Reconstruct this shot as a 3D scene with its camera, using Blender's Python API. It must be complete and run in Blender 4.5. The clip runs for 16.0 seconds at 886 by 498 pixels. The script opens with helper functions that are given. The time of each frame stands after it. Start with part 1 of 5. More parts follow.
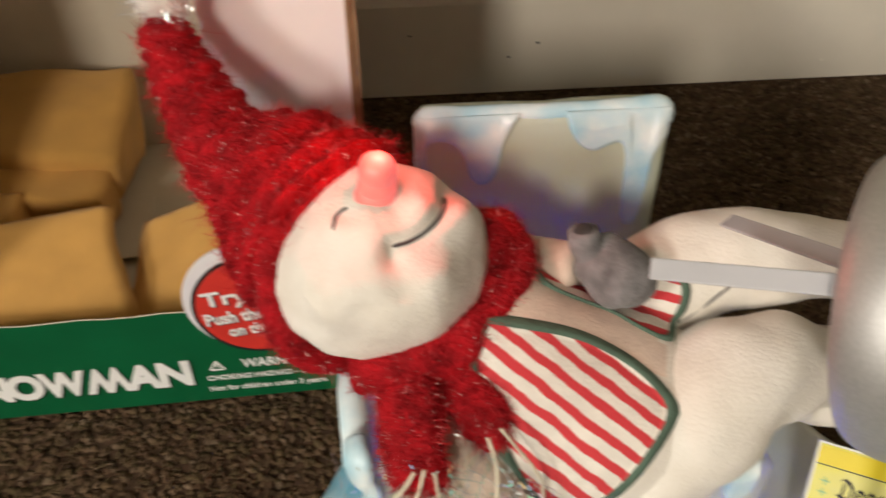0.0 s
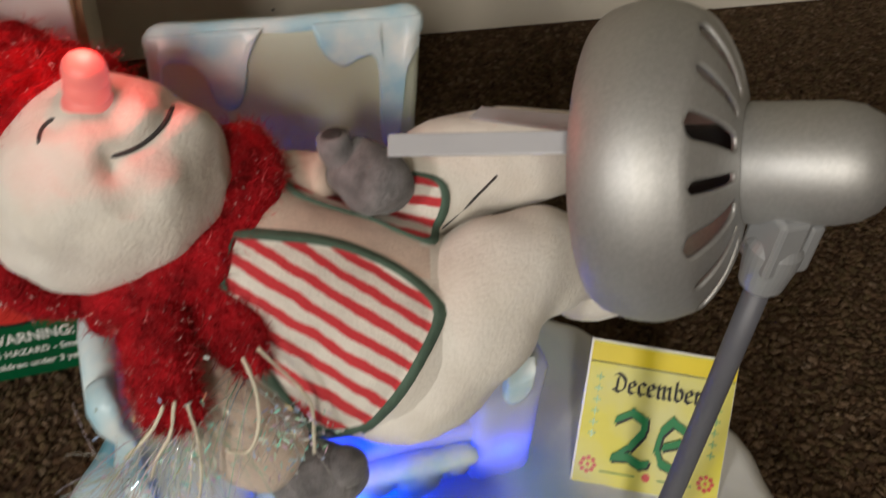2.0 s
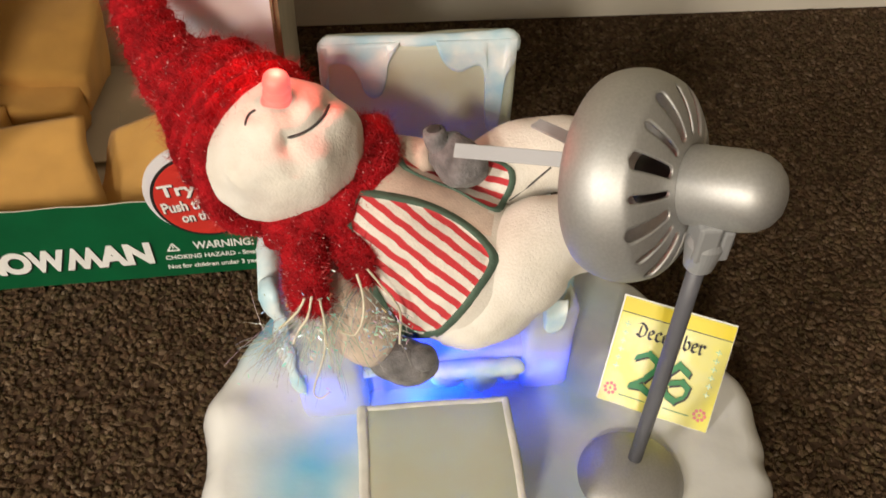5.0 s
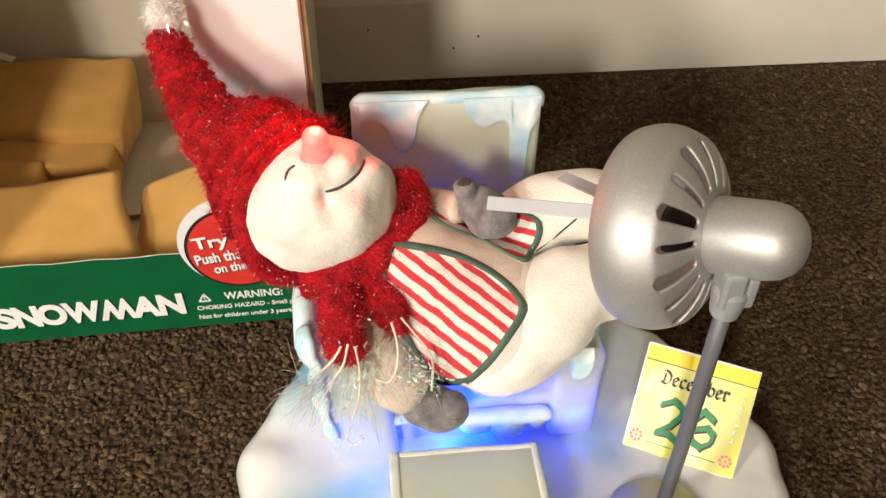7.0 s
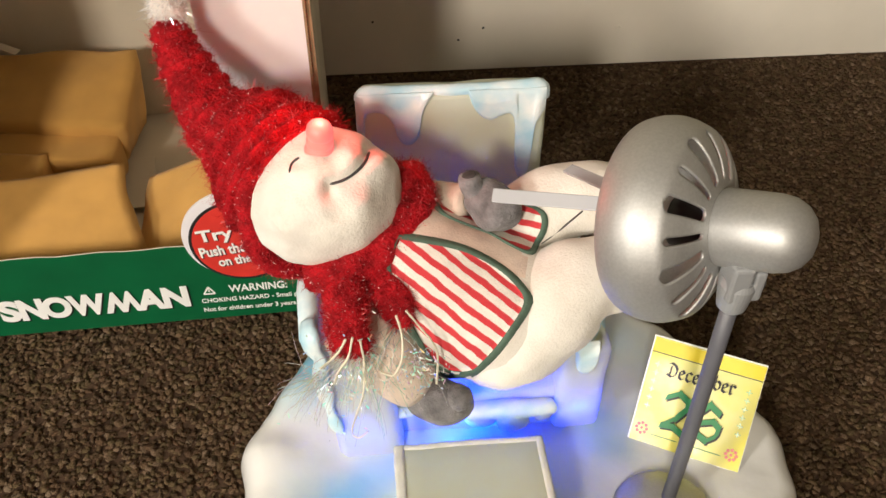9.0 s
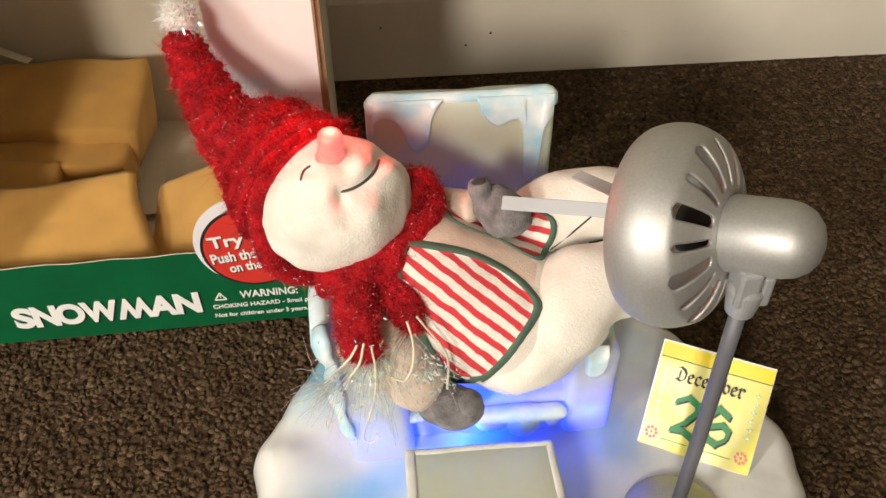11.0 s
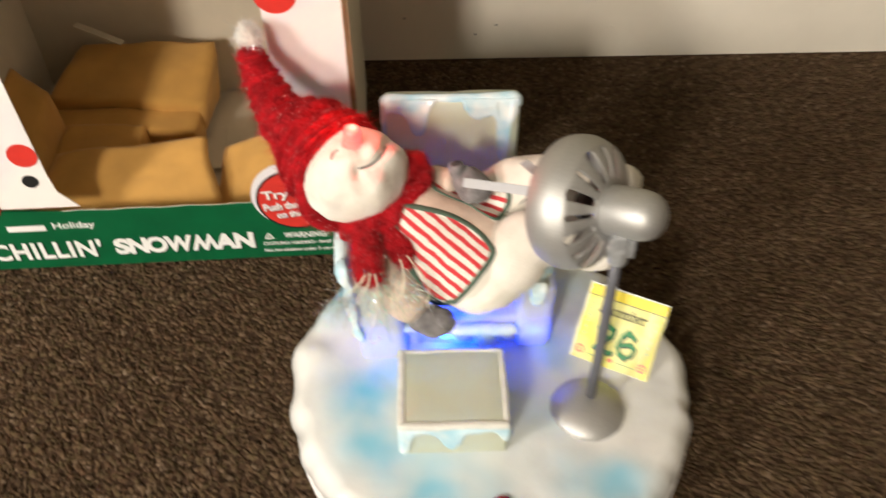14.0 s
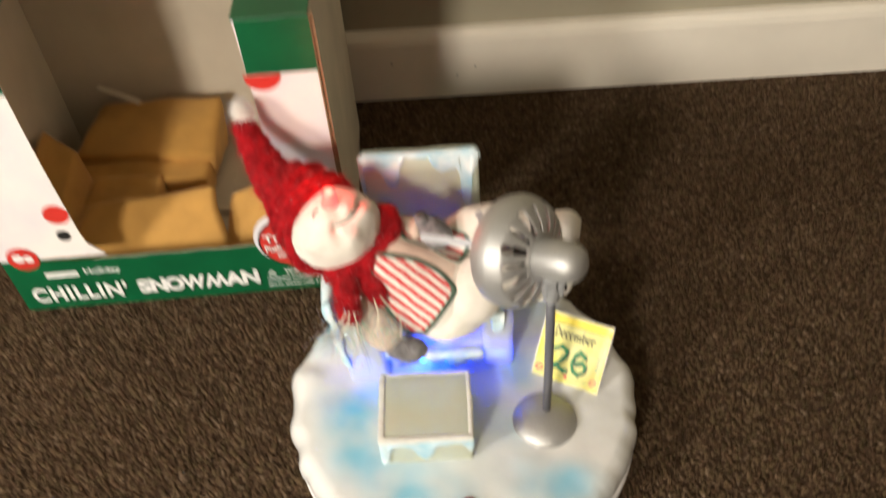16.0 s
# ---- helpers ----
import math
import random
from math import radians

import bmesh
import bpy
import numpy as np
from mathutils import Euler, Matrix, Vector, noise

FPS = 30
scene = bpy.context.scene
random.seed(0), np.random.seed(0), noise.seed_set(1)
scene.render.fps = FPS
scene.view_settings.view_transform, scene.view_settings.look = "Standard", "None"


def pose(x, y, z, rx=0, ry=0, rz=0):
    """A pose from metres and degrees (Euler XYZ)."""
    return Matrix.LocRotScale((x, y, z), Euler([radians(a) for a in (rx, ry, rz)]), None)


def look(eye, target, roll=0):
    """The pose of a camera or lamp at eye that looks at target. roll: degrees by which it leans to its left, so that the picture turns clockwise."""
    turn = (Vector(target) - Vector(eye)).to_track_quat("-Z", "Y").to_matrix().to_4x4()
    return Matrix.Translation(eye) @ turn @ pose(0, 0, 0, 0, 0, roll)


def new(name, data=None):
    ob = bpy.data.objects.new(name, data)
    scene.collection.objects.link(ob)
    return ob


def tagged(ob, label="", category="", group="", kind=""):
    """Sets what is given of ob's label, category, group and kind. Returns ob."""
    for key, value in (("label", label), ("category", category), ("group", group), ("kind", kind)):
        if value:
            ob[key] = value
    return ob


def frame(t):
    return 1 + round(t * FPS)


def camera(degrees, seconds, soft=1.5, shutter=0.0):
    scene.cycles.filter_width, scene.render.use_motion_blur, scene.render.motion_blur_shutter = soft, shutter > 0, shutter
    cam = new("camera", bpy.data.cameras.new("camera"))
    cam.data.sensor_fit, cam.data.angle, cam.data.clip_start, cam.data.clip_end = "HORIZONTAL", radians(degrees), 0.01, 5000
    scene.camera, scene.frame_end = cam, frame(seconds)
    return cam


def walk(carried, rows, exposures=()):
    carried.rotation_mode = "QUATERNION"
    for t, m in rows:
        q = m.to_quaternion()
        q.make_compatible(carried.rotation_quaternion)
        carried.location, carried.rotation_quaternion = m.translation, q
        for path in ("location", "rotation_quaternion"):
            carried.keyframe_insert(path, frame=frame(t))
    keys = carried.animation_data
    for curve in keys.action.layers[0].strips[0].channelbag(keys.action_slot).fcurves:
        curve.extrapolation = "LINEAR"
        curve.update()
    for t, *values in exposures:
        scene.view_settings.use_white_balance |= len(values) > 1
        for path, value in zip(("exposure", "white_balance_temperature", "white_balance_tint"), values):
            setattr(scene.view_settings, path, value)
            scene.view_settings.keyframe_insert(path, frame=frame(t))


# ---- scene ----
cam = camera(54.2, 16.0, shutter=0.5)
METRES, EYE, TILT, LEAN, TURN = 0.46, 0.24, -34.0, 0.0, 0.0
EXPOSURES = [(t, stops, kelvin, 10.0) for t, stops, kelvin in (
    (0.0, -0.68, 6500), (0.5, -1.22, 6400), (1.0, -1.42, 6400), (1.5, -1.28, 6400), (2.0, -1.22, 6200), (2.5, -1.05, 6400), (3.0, -1.05, 6500), (3.5, -1.65, 6900), (4.2, -1.5, 7400), (4.6, -1.0, 7300),
    (5.0, -0.55, 6700), (7.3, -0.15, 6500), (9.0, -0.3, 6500), (13.0, -0.3, 6500), (14.5, -0.15, 6500), (16.0, -0.2, 6500))]
PATH = [
    (0, (-0.068, -0.076, 0.291), (0.049, 1.43, -1.02), -0.3),
    (0.5, (-0.057, -0.076, 0.28), (0.324, 1.39, -1.025), 3.5),
    (1, (-0.053, -0.077, 0.271), (0.546, 1.346, -1.002), 5.1),
    (1.5, (-0.052, -0.077, 0.269), (0.553, 1.346, -0.999), 5.4),
    (2, (-0.054, -0.082, 0.268), (0.487, 1.324, -1.049), 5.2),
    (2.5, (-0.056, -0.098, 0.261), (0.276, 1.248, -1.18), 4.4),
    (3, (-0.051, -0.1, 0.248), (0.157, 1.087, -1.349), 3.3),
    (3.5, (-0.041, -0.105, 0.237), (0.19, 0.864, -1.497), 6.4),
    (4, (-0.034, -0.107, 0.243), (0.234, 0.817, -1.51), 8.1),
    (4.5, (-0.034, -0.135, 0.301), (0.154, 1.024, -1.318), 3.6),
    (5, (-0.043, -0.15, 0.337), (0.123, 1.239, -1.092), 1.7),
    (7.5, (-0.051, -0.157, 0.344), (0.094, 1.316, -1.001), 0.6),
    (8, (-0.051, -0.156, 0.343), (0.094, 1.311, -1.009), 0.6),
    (8.5, (-0.051, -0.156, 0.342), (0.09, 1.311, -1.01), 0.5),
    (9, (-0.051, -0.156, 0.343), (0.085, 1.306, -1.015), 0.4),
    (11.5, (-0.052, -0.157, 0.346), (0.065, 1.311, -1.008), -0.5),
    (12, (-0.052, -0.157, 0.345), (0.065, 1.306, -1.014), -0.6),
    (12.5, (-0.052, -0.156, 0.346), (0.063, 1.307, -1.013), -0.7),
    (13, (-0.052, -0.156, 0.346), (0.058, 1.307, -1.013), -0.9),
    (13.5, (-0.049, -0.171, 0.374), (-0.021, 1.276, -1.006), -3.5),
    (13.7, (-0.047, -0.199, 0.409), (-0.082, 1.234, -0.985), -4.4),
    (14, (-0.034, -0.253, 0.444), (0.001, 1.132, -0.999), -0.2),
    (14.5, (-0.012, -0.291, 0.458), (0.09, 1.132, -0.943), 2.2),
    (15, (0.003, -0.295, 0.433), (0.052, 1.104, -0.995), -0.8),
    (15.5, (-0.009, -0.294, 0.424), (0.035, 1.061, -1.046), -0.3),
    (16, (0.004, -0.287, 0.518), (-0.033, 1.093, -0.939), -4.4),
]
walk(cam, [(t, look(eye, target, roll)) for t, eye, target, roll in PATH], EXPOSURES)

from mathutils.bvhtree import BVHTree

# ---- world and light ----
world = bpy.data.worlds.new("world")
scene.world = world
world.use_nodes = True
wn = world.node_tree
sky = wn.nodes.new("ShaderNodeTexSky")
sky.sky_type, sky.sun_disc = "NISHITA", False
sky.sun_elevation, sky.sun_rotation = radians(32), radians(205)
wn.links.new(sky.outputs[0], wn.nodes["Background"].inputs[0])
wn.nodes["Background"].inputs[1].default_value = 0.1


def window_light(name, place, target, w, h, watts, colour):
    data = bpy.data.lights.new(name, "AREA")
    data.shape, data.size, data.size_y, data.energy, data.color = "RECTANGLE", w, h, watts, colour
    ob = new(name, data)
    ob.matrix_world = look(place, target)
    return ob


WIN_A = Vector((-0.73, -1.73, 1.07))
WIN_B = Vector((-1.07, -0.75, 0.68))
window_light("window_light", WIN_A, (-0.1, 0.1, 0.1), 0.22, 0.34, 36, (1.0, 0.9, 0.76))
window_light("window_light", WIN_B, (-0.1, 0.1, 0.1), 0.16, 0.26, 15.5, (1.0, 0.93, 0.84))


def led(name, place, watts, colour, radius):
    data = bpy.data.lights.new(name, "POINT")
    data.energy, data.color, data.shadow_soft_size = watts, colour, radius
    ob = new(name, data)
    ob.location = place
    return ob


# ---- materials ----
def material(name, base, rough=0.6, metal=0.0, var=0.15, scale=60.0, bump=0.0, bscale=300.0, coat=0.0, sheen=0.0, trans=0.0, spec=0.5, second=None):
    m = bpy.data.materials.new(name)
    m.use_nodes = True
    t = m.node_tree
    n, l = t.nodes, t.links
    b = n["Principled BSDF"]
    b.inputs["Roughness"].default_value = rough
    b.inputs["Metallic"].default_value = metal
    b.inputs["Coat Weight"].default_value = coat
    b.inputs["Sheen Weight"].default_value = sheen
    b.inputs["Specular IOR Level"].default_value = spec
    co = n.new("ShaderNodeTexCoord")
    no = n.new("ShaderNodeTexNoise")
    no.inputs["Scale"].default_value = scale
    no.inputs["Detail"].default_value = 6.0
    l.new(co.outputs["Object"], no.inputs["Vector"])
    mix = n.new("ShaderNodeMix")
    mix.data_type = "RGBA"
    other = second or tuple(c * (1 - var) for c in base)
    mix.inputs[6].default_value = (*[c * (1 + var * 0.4) for c in base], 1)
    mix.inputs[7].default_value = (*other, 1)
    ramp = n.new("ShaderNodeMapRange")
    ramp.inputs[1].default_value, ramp.inputs[2].default_value = 0.35, 0.65
    l.new(no.outputs["Fac"], ramp.inputs[0])
    l.new(ramp.outputs[0], mix.inputs[0])
    l.new(mix.outputs[2], b.inputs["Base Color"])
    if bump:
        bn = n.new("ShaderNodeTexNoise")
        bn.inputs["Scale"].default_value = bscale
        bn.inputs["Detail"].default_value = 4.0
        l.new(co.outputs["Object"], bn.inputs["Vector"])
        bp = n.new("ShaderNodeBump")
        bp.inputs["Strength"].default_value = bump
        bp.inputs["Distance"].default_value = 0.002
        l.new(bn.outputs["Fac"], bp.inputs["Height"])
        l.new(bp.outputs["Normal"], b.inputs["Normal"])
    if trans:
        tr = n.new("ShaderNodeBsdfTranslucent")
        l.new(mix.outputs[2], tr.inputs["Color"])
        ms = n.new("ShaderNodeMixShader")
        ms.inputs[0].default_value = trans
        l.new(b.outputs[0], ms.inputs[1])
        l.new(tr.outputs[0], ms.inputs[2])
        l.new(ms.outputs[0], n["Material Output"].inputs["Surface"])
    return m


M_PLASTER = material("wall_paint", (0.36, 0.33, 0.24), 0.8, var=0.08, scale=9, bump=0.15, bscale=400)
M_ROOM = material("room_paint", (0.76, 0.72, 0.65), 0.85, var=0.06, scale=3)
M_TRIM = material("trim_paint", (0.8, 0.75, 0.65), 0.38, var=0.06, scale=14, bump=0.05, bscale=90)
M_CARD = material("card_inside", (0.64, 0.57, 0.46), 0.75, var=0.1, scale=18, bump=0.05)
M_PRINT = material("card_print", (0.83, 0.79, 0.76), 0.3, var=0.12, scale=16, second=(0.72, 0.69, 0.74))
M_GREEN = material("green_print", (0.0025, 0.1, 0.035), 0.35, var=0.15, scale=30)
M_KRAFT = material("kraft_edge", (0.3, 0.19, 0.1), 0.85, var=0.2, scale=200)
M_WHITEINK = material("white_ink", (0.82, 0.82, 0.8), 0.4, var=0.04)
M_REDINK = material("red_ink", (0.62, 0.04, 0.03), 0.35, var=0.1)
M_BLACKINK = material("black_ink", (0.012, 0.012, 0.012), 0.55, var=0.1)
M_DARKPAINT = material("face_and_hollow_paint", (0.055, 0.05, 0.05), 0.7, var=0.3, scale=300)
M_FOAM = material("foam", (0.64, 0.345, 0.085), 0.95, var=0.16, scale=30, bump=0.35, bscale=2600, sheen=0.15)
M_SNOW = material("snow_paint", (0.775, 0.78, 0.765), 0.3, var=0.06, scale=40, bump=0.16, bscale=75, coat=0.5)
M_ICE = material("resin_ice", (0.67, 0.69, 0.53), 0.3, var=0.12, scale=50, bump=0.06, bscale=80, trans=0.3, second=(0.7, 0.76, 0.64))
M_DRIP = material("drip_paint", (0.74, 0.8, 0.8), 0.3, var=0.2, scale=60, second=(0.4, 0.66, 0.78))
M_FLOCK = material("flock_white", (0.82, 0.785, 0.72), 0.95, var=0.1, second=(0.74, 0.69, 0.61), scale=55, bump=0.24, bscale=1050, sheen=0.3)
M_GREYFLOCK = material("flock_grey", (0.2, 0.19, 0.195), 0.95, var=0.45, scale=170, bump=0.4, bscale=900, sheen=0.2)
M_VESTRED = material("vest_red", (0.6, 0.05, 0.06), 0.9, var=0.15, scale=150, bump=0.3, bscale=900)
M_VESTGREEN = material("vest_green", (0.09, 0.15, 0.11), 0.9, var=0.2, scale=150, bump=0.3, bscale=900)
M_YARN = material("red_yarn", (0.4, 0.006, 0.012), 0.85, var=0.45, scale=160, bump=0.8, bscale=700, spec=0.2)
M_POM = material("white_yarn", (0.8, 0.76, 0.7), 0.9, var=0.1, scale=200, bump=0.8, bscale=700)
M_SILVER = material("silver_paint", (0.5, 0.5, 0.49), 0.52, metal=0.75, var=0.07, scale=1100, bump=0.045, bscale=1300)
M_POLE = material("grey_plastic", (0.115, 0.117, 0.135), 0.45, var=0.08, scale=80)
M_YELLOW = material("yellow_print", (0.68, 0.62, 0.05), 0.42, var=0.25, scale=45, second=(0.7, 0.68, 0.26), coat=0.06)
M_GREENINK = material("green_ink", (0.008, 0.22, 0.06), 0.5, var=0.1)
M_BUTTON = material("button_red", (0.3, 0.006, 0.012), 0.25, var=0.1)
M_STRAP = material("strap_plastic", (0.5, 0.5, 0.53), 0.25, var=0.05)
M_CARPETBACK = material("carpet_back", (0.075, 0.046, 0.029), 1.0, var=0.5, scale=260, spec=0.1)


M_RIM = material("rim_plastic", (0.82, 0.8, 0.8), 0.15, var=0.04, scale=30, coat=0.5)
M_RIMPAINT = material("rim_paint", (0.76, 0.77, 0.72), 0.4, var=0.12, scale=120, bump=0.15, bscale=300)
M_COAT = material("flock_beige", (0.71, 0.58, 0.48), 0.95, var=0.18, scale=90, bump=0.2, bscale=1200, sheen=0.2)
M_YELLOWDEEP = material("yellow_deep", (0.8, 0.64, 0.0), 0.42, var=0.06, coat=0.06)
M_GREENPALE = material("green_pale", (0.3, 0.55, 0.22), 0.25, var=0.1)
M_BRACKET = material("bracket_plastic", (0.36, 0.37, 0.38), 0.35, metal=0.3, var=0.06)
M_DARK = material("dark_plastic", (0.02, 0.02, 0.022), 0.4, var=0.1)
M_CORD = material("cord", (0.75, 0.7, 0.55), 0.5, var=0.15)


def glow(name, base, colour, strength, rough=0.4):
    m = material(name, base, rough, var=0.15, scale=120)
    b = m.node_tree.nodes["Principled BSDF"]
    b.inputs["Emission Color"].default_value = (*colour, 1)
    b.inputs["Emission Strength"].default_value = strength
    return m


M_NOSE = glow("nose_lamp", (0.62, 0.19, 0.13), (1.0, 0.18, 0.2), 0.85)
M_LEDBLUE = glow("blue_diode", (0.1, 0.3, 0.8), (0.05, 0.3, 1.0), 12.0)


def stripe_material():
    m = material("vest_stripes", (0.8, 0.75, 0.68), 0.95, var=0.1, scale=150, bump=0.25, bscale=1000)
    n, l = m.node_tree.nodes, m.node_tree.links
    uv = n.new("ShaderNodeUVMap")
    sep = n.new("ShaderNodeSeparateXYZ")
    l.new(uv.outputs[0], sep.inputs[0])
    co = n.new("ShaderNodeTexCoord")
    wob = n.new("ShaderNodeTexNoise")
    wob.inputs["Scale"].default_value = 110.0
    l.new(co.outputs["Object"], wob.inputs["Vector"])
    add = n.new("ShaderNodeMath")
    add.operation = "MULTIPLY_ADD"
    add.inputs[1].default_value = 0.45
    l.new(wob.outputs["Fac"], add.inputs[0])
    l.new(sep.outputs[0], add.inputs[2])
    fr = n.new("ShaderNodeMath")
    fr.operation = "FRACT"
    l.new(add.outputs[0], fr.inputs[0])
    lt = n.new("ShaderNodeMapRange")
    lt.inputs[1].default_value, lt.inputs[2].default_value = 0.44, 0.5
    l.new(fr.outputs[0], lt.inputs[0])
    lt2 = n.new("ShaderNodeMapRange")
    lt2.inputs[1].default_value, lt2.inputs[2].default_value = 0.02, 0.0
    l.new(fr.outputs[0], lt2.inputs[0])
    mx = n.new("ShaderNodeMath")
    mx.operation = "MAXIMUM"
    l.new(lt.outputs[0], mx.inputs[0])
    l.new(lt2.outputs[0], mx.inputs[1])
    mix = n.new("ShaderNodeMix")
    mix.data_type = "RGBA"
    mix.inputs[6].default_value = (0.6, 0.045, 0.055, 1)
    l.new(mx.outputs[0], mix.inputs[0])
    old = n["Principled BSDF"].inputs["Base Color"].links[0].from_socket
    l.new(old, mix.inputs[7])
    l.new(mix.outputs[2], n["Principled BSDF"].inputs["Base Color"])
    return m


M_STRIPE = stripe_material()


def airbrush(m, spots, tint):
    """Soft sprayed patches of tint at (x, y, radius, weight) in the plan."""
    n, l = m.node_tree.nodes, m.node_tree.links
    b = n["Principled BSDF"]
    old = b.inputs["Base Color"].links[0].from_socket
    co = n.new("ShaderNodeTexCoord")
    wob = n.new("ShaderNodeTexNoise")
    wob.inputs["Scale"].default_value = 26.0
    wob.inputs["Detail"].default_value = 2.0
    l.new(co.outputs["Object"], wob.inputs["Vector"])
    total = None
    for x, y, r, w in spots:
        d = n.new("ShaderNodeVectorMath")
        d.operation = "DISTANCE"
        sc = n.new("ShaderNodeVectorMath")
        sc.operation = "MULTIPLY"
        sc.inputs[1].default_value = (1, 1, 0)
        l.new(co.outputs["Object"], sc.inputs[0])
        l.new(sc.outputs[0], d.inputs[0])
        d.inputs[1].default_value = (x, y, 0)
        mr = n.new("ShaderNodeMapRange")
        mr.interpolation_type = "SMOOTHSTEP"
        mr.inputs[1].default_value, mr.inputs[2].default_value = r, 0.0
        mr.inputs[4].default_value = w
        l.new(d.outputs["Value"], mr.inputs[0])
        if total is None:
            total = mr.outputs[0]
        else:
            a = n.new("ShaderNodeMath")
            l.new(total, a.inputs[0])
            l.new(mr.outputs[0], a.inputs[1])
            total = a.outputs[0]
    wr = n.new("ShaderNodeMapRange")
    wr.inputs[1].default_value, wr.inputs[2].default_value, wr.inputs[3].default_value, wr.inputs[4].default_value = 0.3, 0.65, 0.25, 1.2
    l.new(wob.outputs["Fac"], wr.inputs[0])
    mul = n.new("ShaderNodeMath")
    mul.operation, mul.use_clamp = "MULTIPLY", True
    l.new(total, mul.inputs[0])
    l.new(wr.outputs[0], mul.inputs[1])
    mix = n.new("ShaderNodeMix")
    mix.data_type = "RGBA"
    l.new(mul.outputs[0], mix.inputs[0])
    l.new(old, mix.inputs[6])
    mix.inputs[7].default_value = (*tint, 1)
    l.new(mix.outputs[2], b.inputs["Base Color"])


airbrush(M_SNOW, [(-0.075, 0.032, 0.032, 0.7), (-0.072, 0.012, 0.03, 0.6), (-0.066, -0.006, 0.032, 0.6), (-0.045, -0.03, 0.034, 0.35), (-0.022, -0.037, 0.034, 0.34), (-0.037, -0.034, 0.032, 0.25), (-0.008, -0.04, 0.026, 0.25), (0.068, -0.031, 0.026, 0.5), (0.055, -0.032, 0.028, 0.4), (0.04, -0.028, 0.03, 0.35), (0.06, -0.068, 0.03, 0.35), (-0.095, 0.09, 0.026, 1.0), (-0.081, 0.101, 0.022, 0.6), (0.034, 0.01, 0.022, 0.4), (0.055, 0.1, 0.035, 0.45), (0.045, 0.06, 0.03, 0.35), (-0.06, 0.045, 0.03, 0.4), (0.03, 0.045, 0.055, 0.3), (-0.02, -0.005, 0.07, 0.25), (-0.03, 0.05, 0.04, 0.35)], (0.2, 0.56, 0.76))


# ---- mesh helpers ----
def finish(name, bm, mats, parent=None, label="", smooth=True):
    bmesh.ops.recalc_face_normals(bm, faces=bm.faces)
    me = bpy.data.meshes.new(name)
    bm.to_mesh(me)
    bm.free()
    for m in (mats if isinstance(mats, (list, tuple)) else [mats]):
        me.materials.append(m)
    if smooth:
        me.polygons.foreach_set("use_smooth", [True] * len(me.polygons))
    ob = new(name, me)
    if parent:
        ob.parent = parent
    if label:
        tagged(ob, label)
    return ob


def part(name, bm, mats, parent, label="", smooth=True):
    return finish(name, bm, mats, parent, label, smooth)


def thing(name, label, category, group=""):
    return tagged(new(name), label, category, group)


def box(bm, lo, hi, bevel=0.0, seg=2, m=None, mat=0):
    c = [(a + b) / 2 for a, b in zip(lo, hi)]
    s = [b - a for a, b in zip(lo, hi)]
    r = bmesh.ops.create_cube(bm, size=1.0, matrix=(m or Matrix()) @ Matrix.Translation(c) @ Matrix.Diagonal((*s, 1)))
    fs = {f for v in r["verts"] for f in v.link_faces}
    for f in fs:
        f.material_index = mat
    if bevel:
        es = list({e for v in r["verts"] for e in v.link_edges})
        bmesh.ops.bevel(bm, geom=es, offset=bevel, segments=seg, affect="EDGES", profile=0.5)
    return bm


def ball(bm, c, r, rot=None, seg=32, mat=0, lump=0.0, lscale=60.0):
    rings = seg // 2
    rr = r if isinstance(r, (tuple, list)) else (r, r, r)
    m = Matrix.Translation(c) @ (rot or Matrix()) @ Matrix.Diagonal((*rr, 1))
    made = bmesh.ops.create_uvsphere(bm, u_segments=seg, v_segments=rings, radius=1.0, matrix=m)
    cc = Vector(c)
    for v in made["verts"]:
        if lump:
            v.co += (v.co - cc).normalized() * lump * noise.noise(v.co * lscale)
        for f in v.link_faces:
            f.material_index = mat
    return made["verts"]


def spline(pts, n):
    """Catmull-Rom through pts (vectors of any size), n steps a span."""
    p = [np.array(q, float) for q in pts]
    p = [2 * p[0] - p[1]] + p + [2 * p[-1] - p[-2]]
    out = []
    for i in range(1, len(p) - 2):
        for k in range(n):
            u = k / n
            out.append(0.5 * (2 * p[i] + (p[i + 1] - p[i - 1]) * u + (2 * p[i - 1] - 5 * p[i] + 4 * p[i + 1] - p[i + 2]) * u * u
                              + (3 * p[i] - p[i - 1] - 3 * p[i + 1] + p[i + 2]) * u ** 3))
    out.append(p[-2])
    return out


def tube(bm, pts, seg=16, mat=0, lump=0.0, lscale=80.0, flat=1.0):
    """A swept tube through rows of (x, y, z, radius), closed at both ends."""
    rows = [(Vector(q[:3]), float(q[3])) for q in pts]
    prev, rings = None, []
    for i, (c, r) in enumerate(rows):
        d = (rows[min(i + 1, len(rows) - 1)][0] - rows[max(i - 1, 0)][0]).normalized()
        a = prev - d * prev.dot(d) if prev else d.orthogonal()
        a.normalize()
        prev = a
        b = d.cross(a)
        ring = []
        for k in range(seg):
            w = 2 * math.pi * k / seg
            v = c + (a * math.cos(w) + b * math.sin(w) * flat) * r
            if lump:
                v += (v - c).normalized() * lump * noise.noise(v * lscale)
            ring.append(bm.verts.new(v))
        rings.append(ring)
    for x, y in zip(rings, rings[1:]):
        for k in range(seg):
            f = bm.faces.new((x[k], x[(k + 1) % seg], y[(k + 1) % seg], y[k]))
            f.material_index = mat
    for ring in (rings[0], rings[-1]):
        bm.faces.new(ring).material_index = mat
    return rings


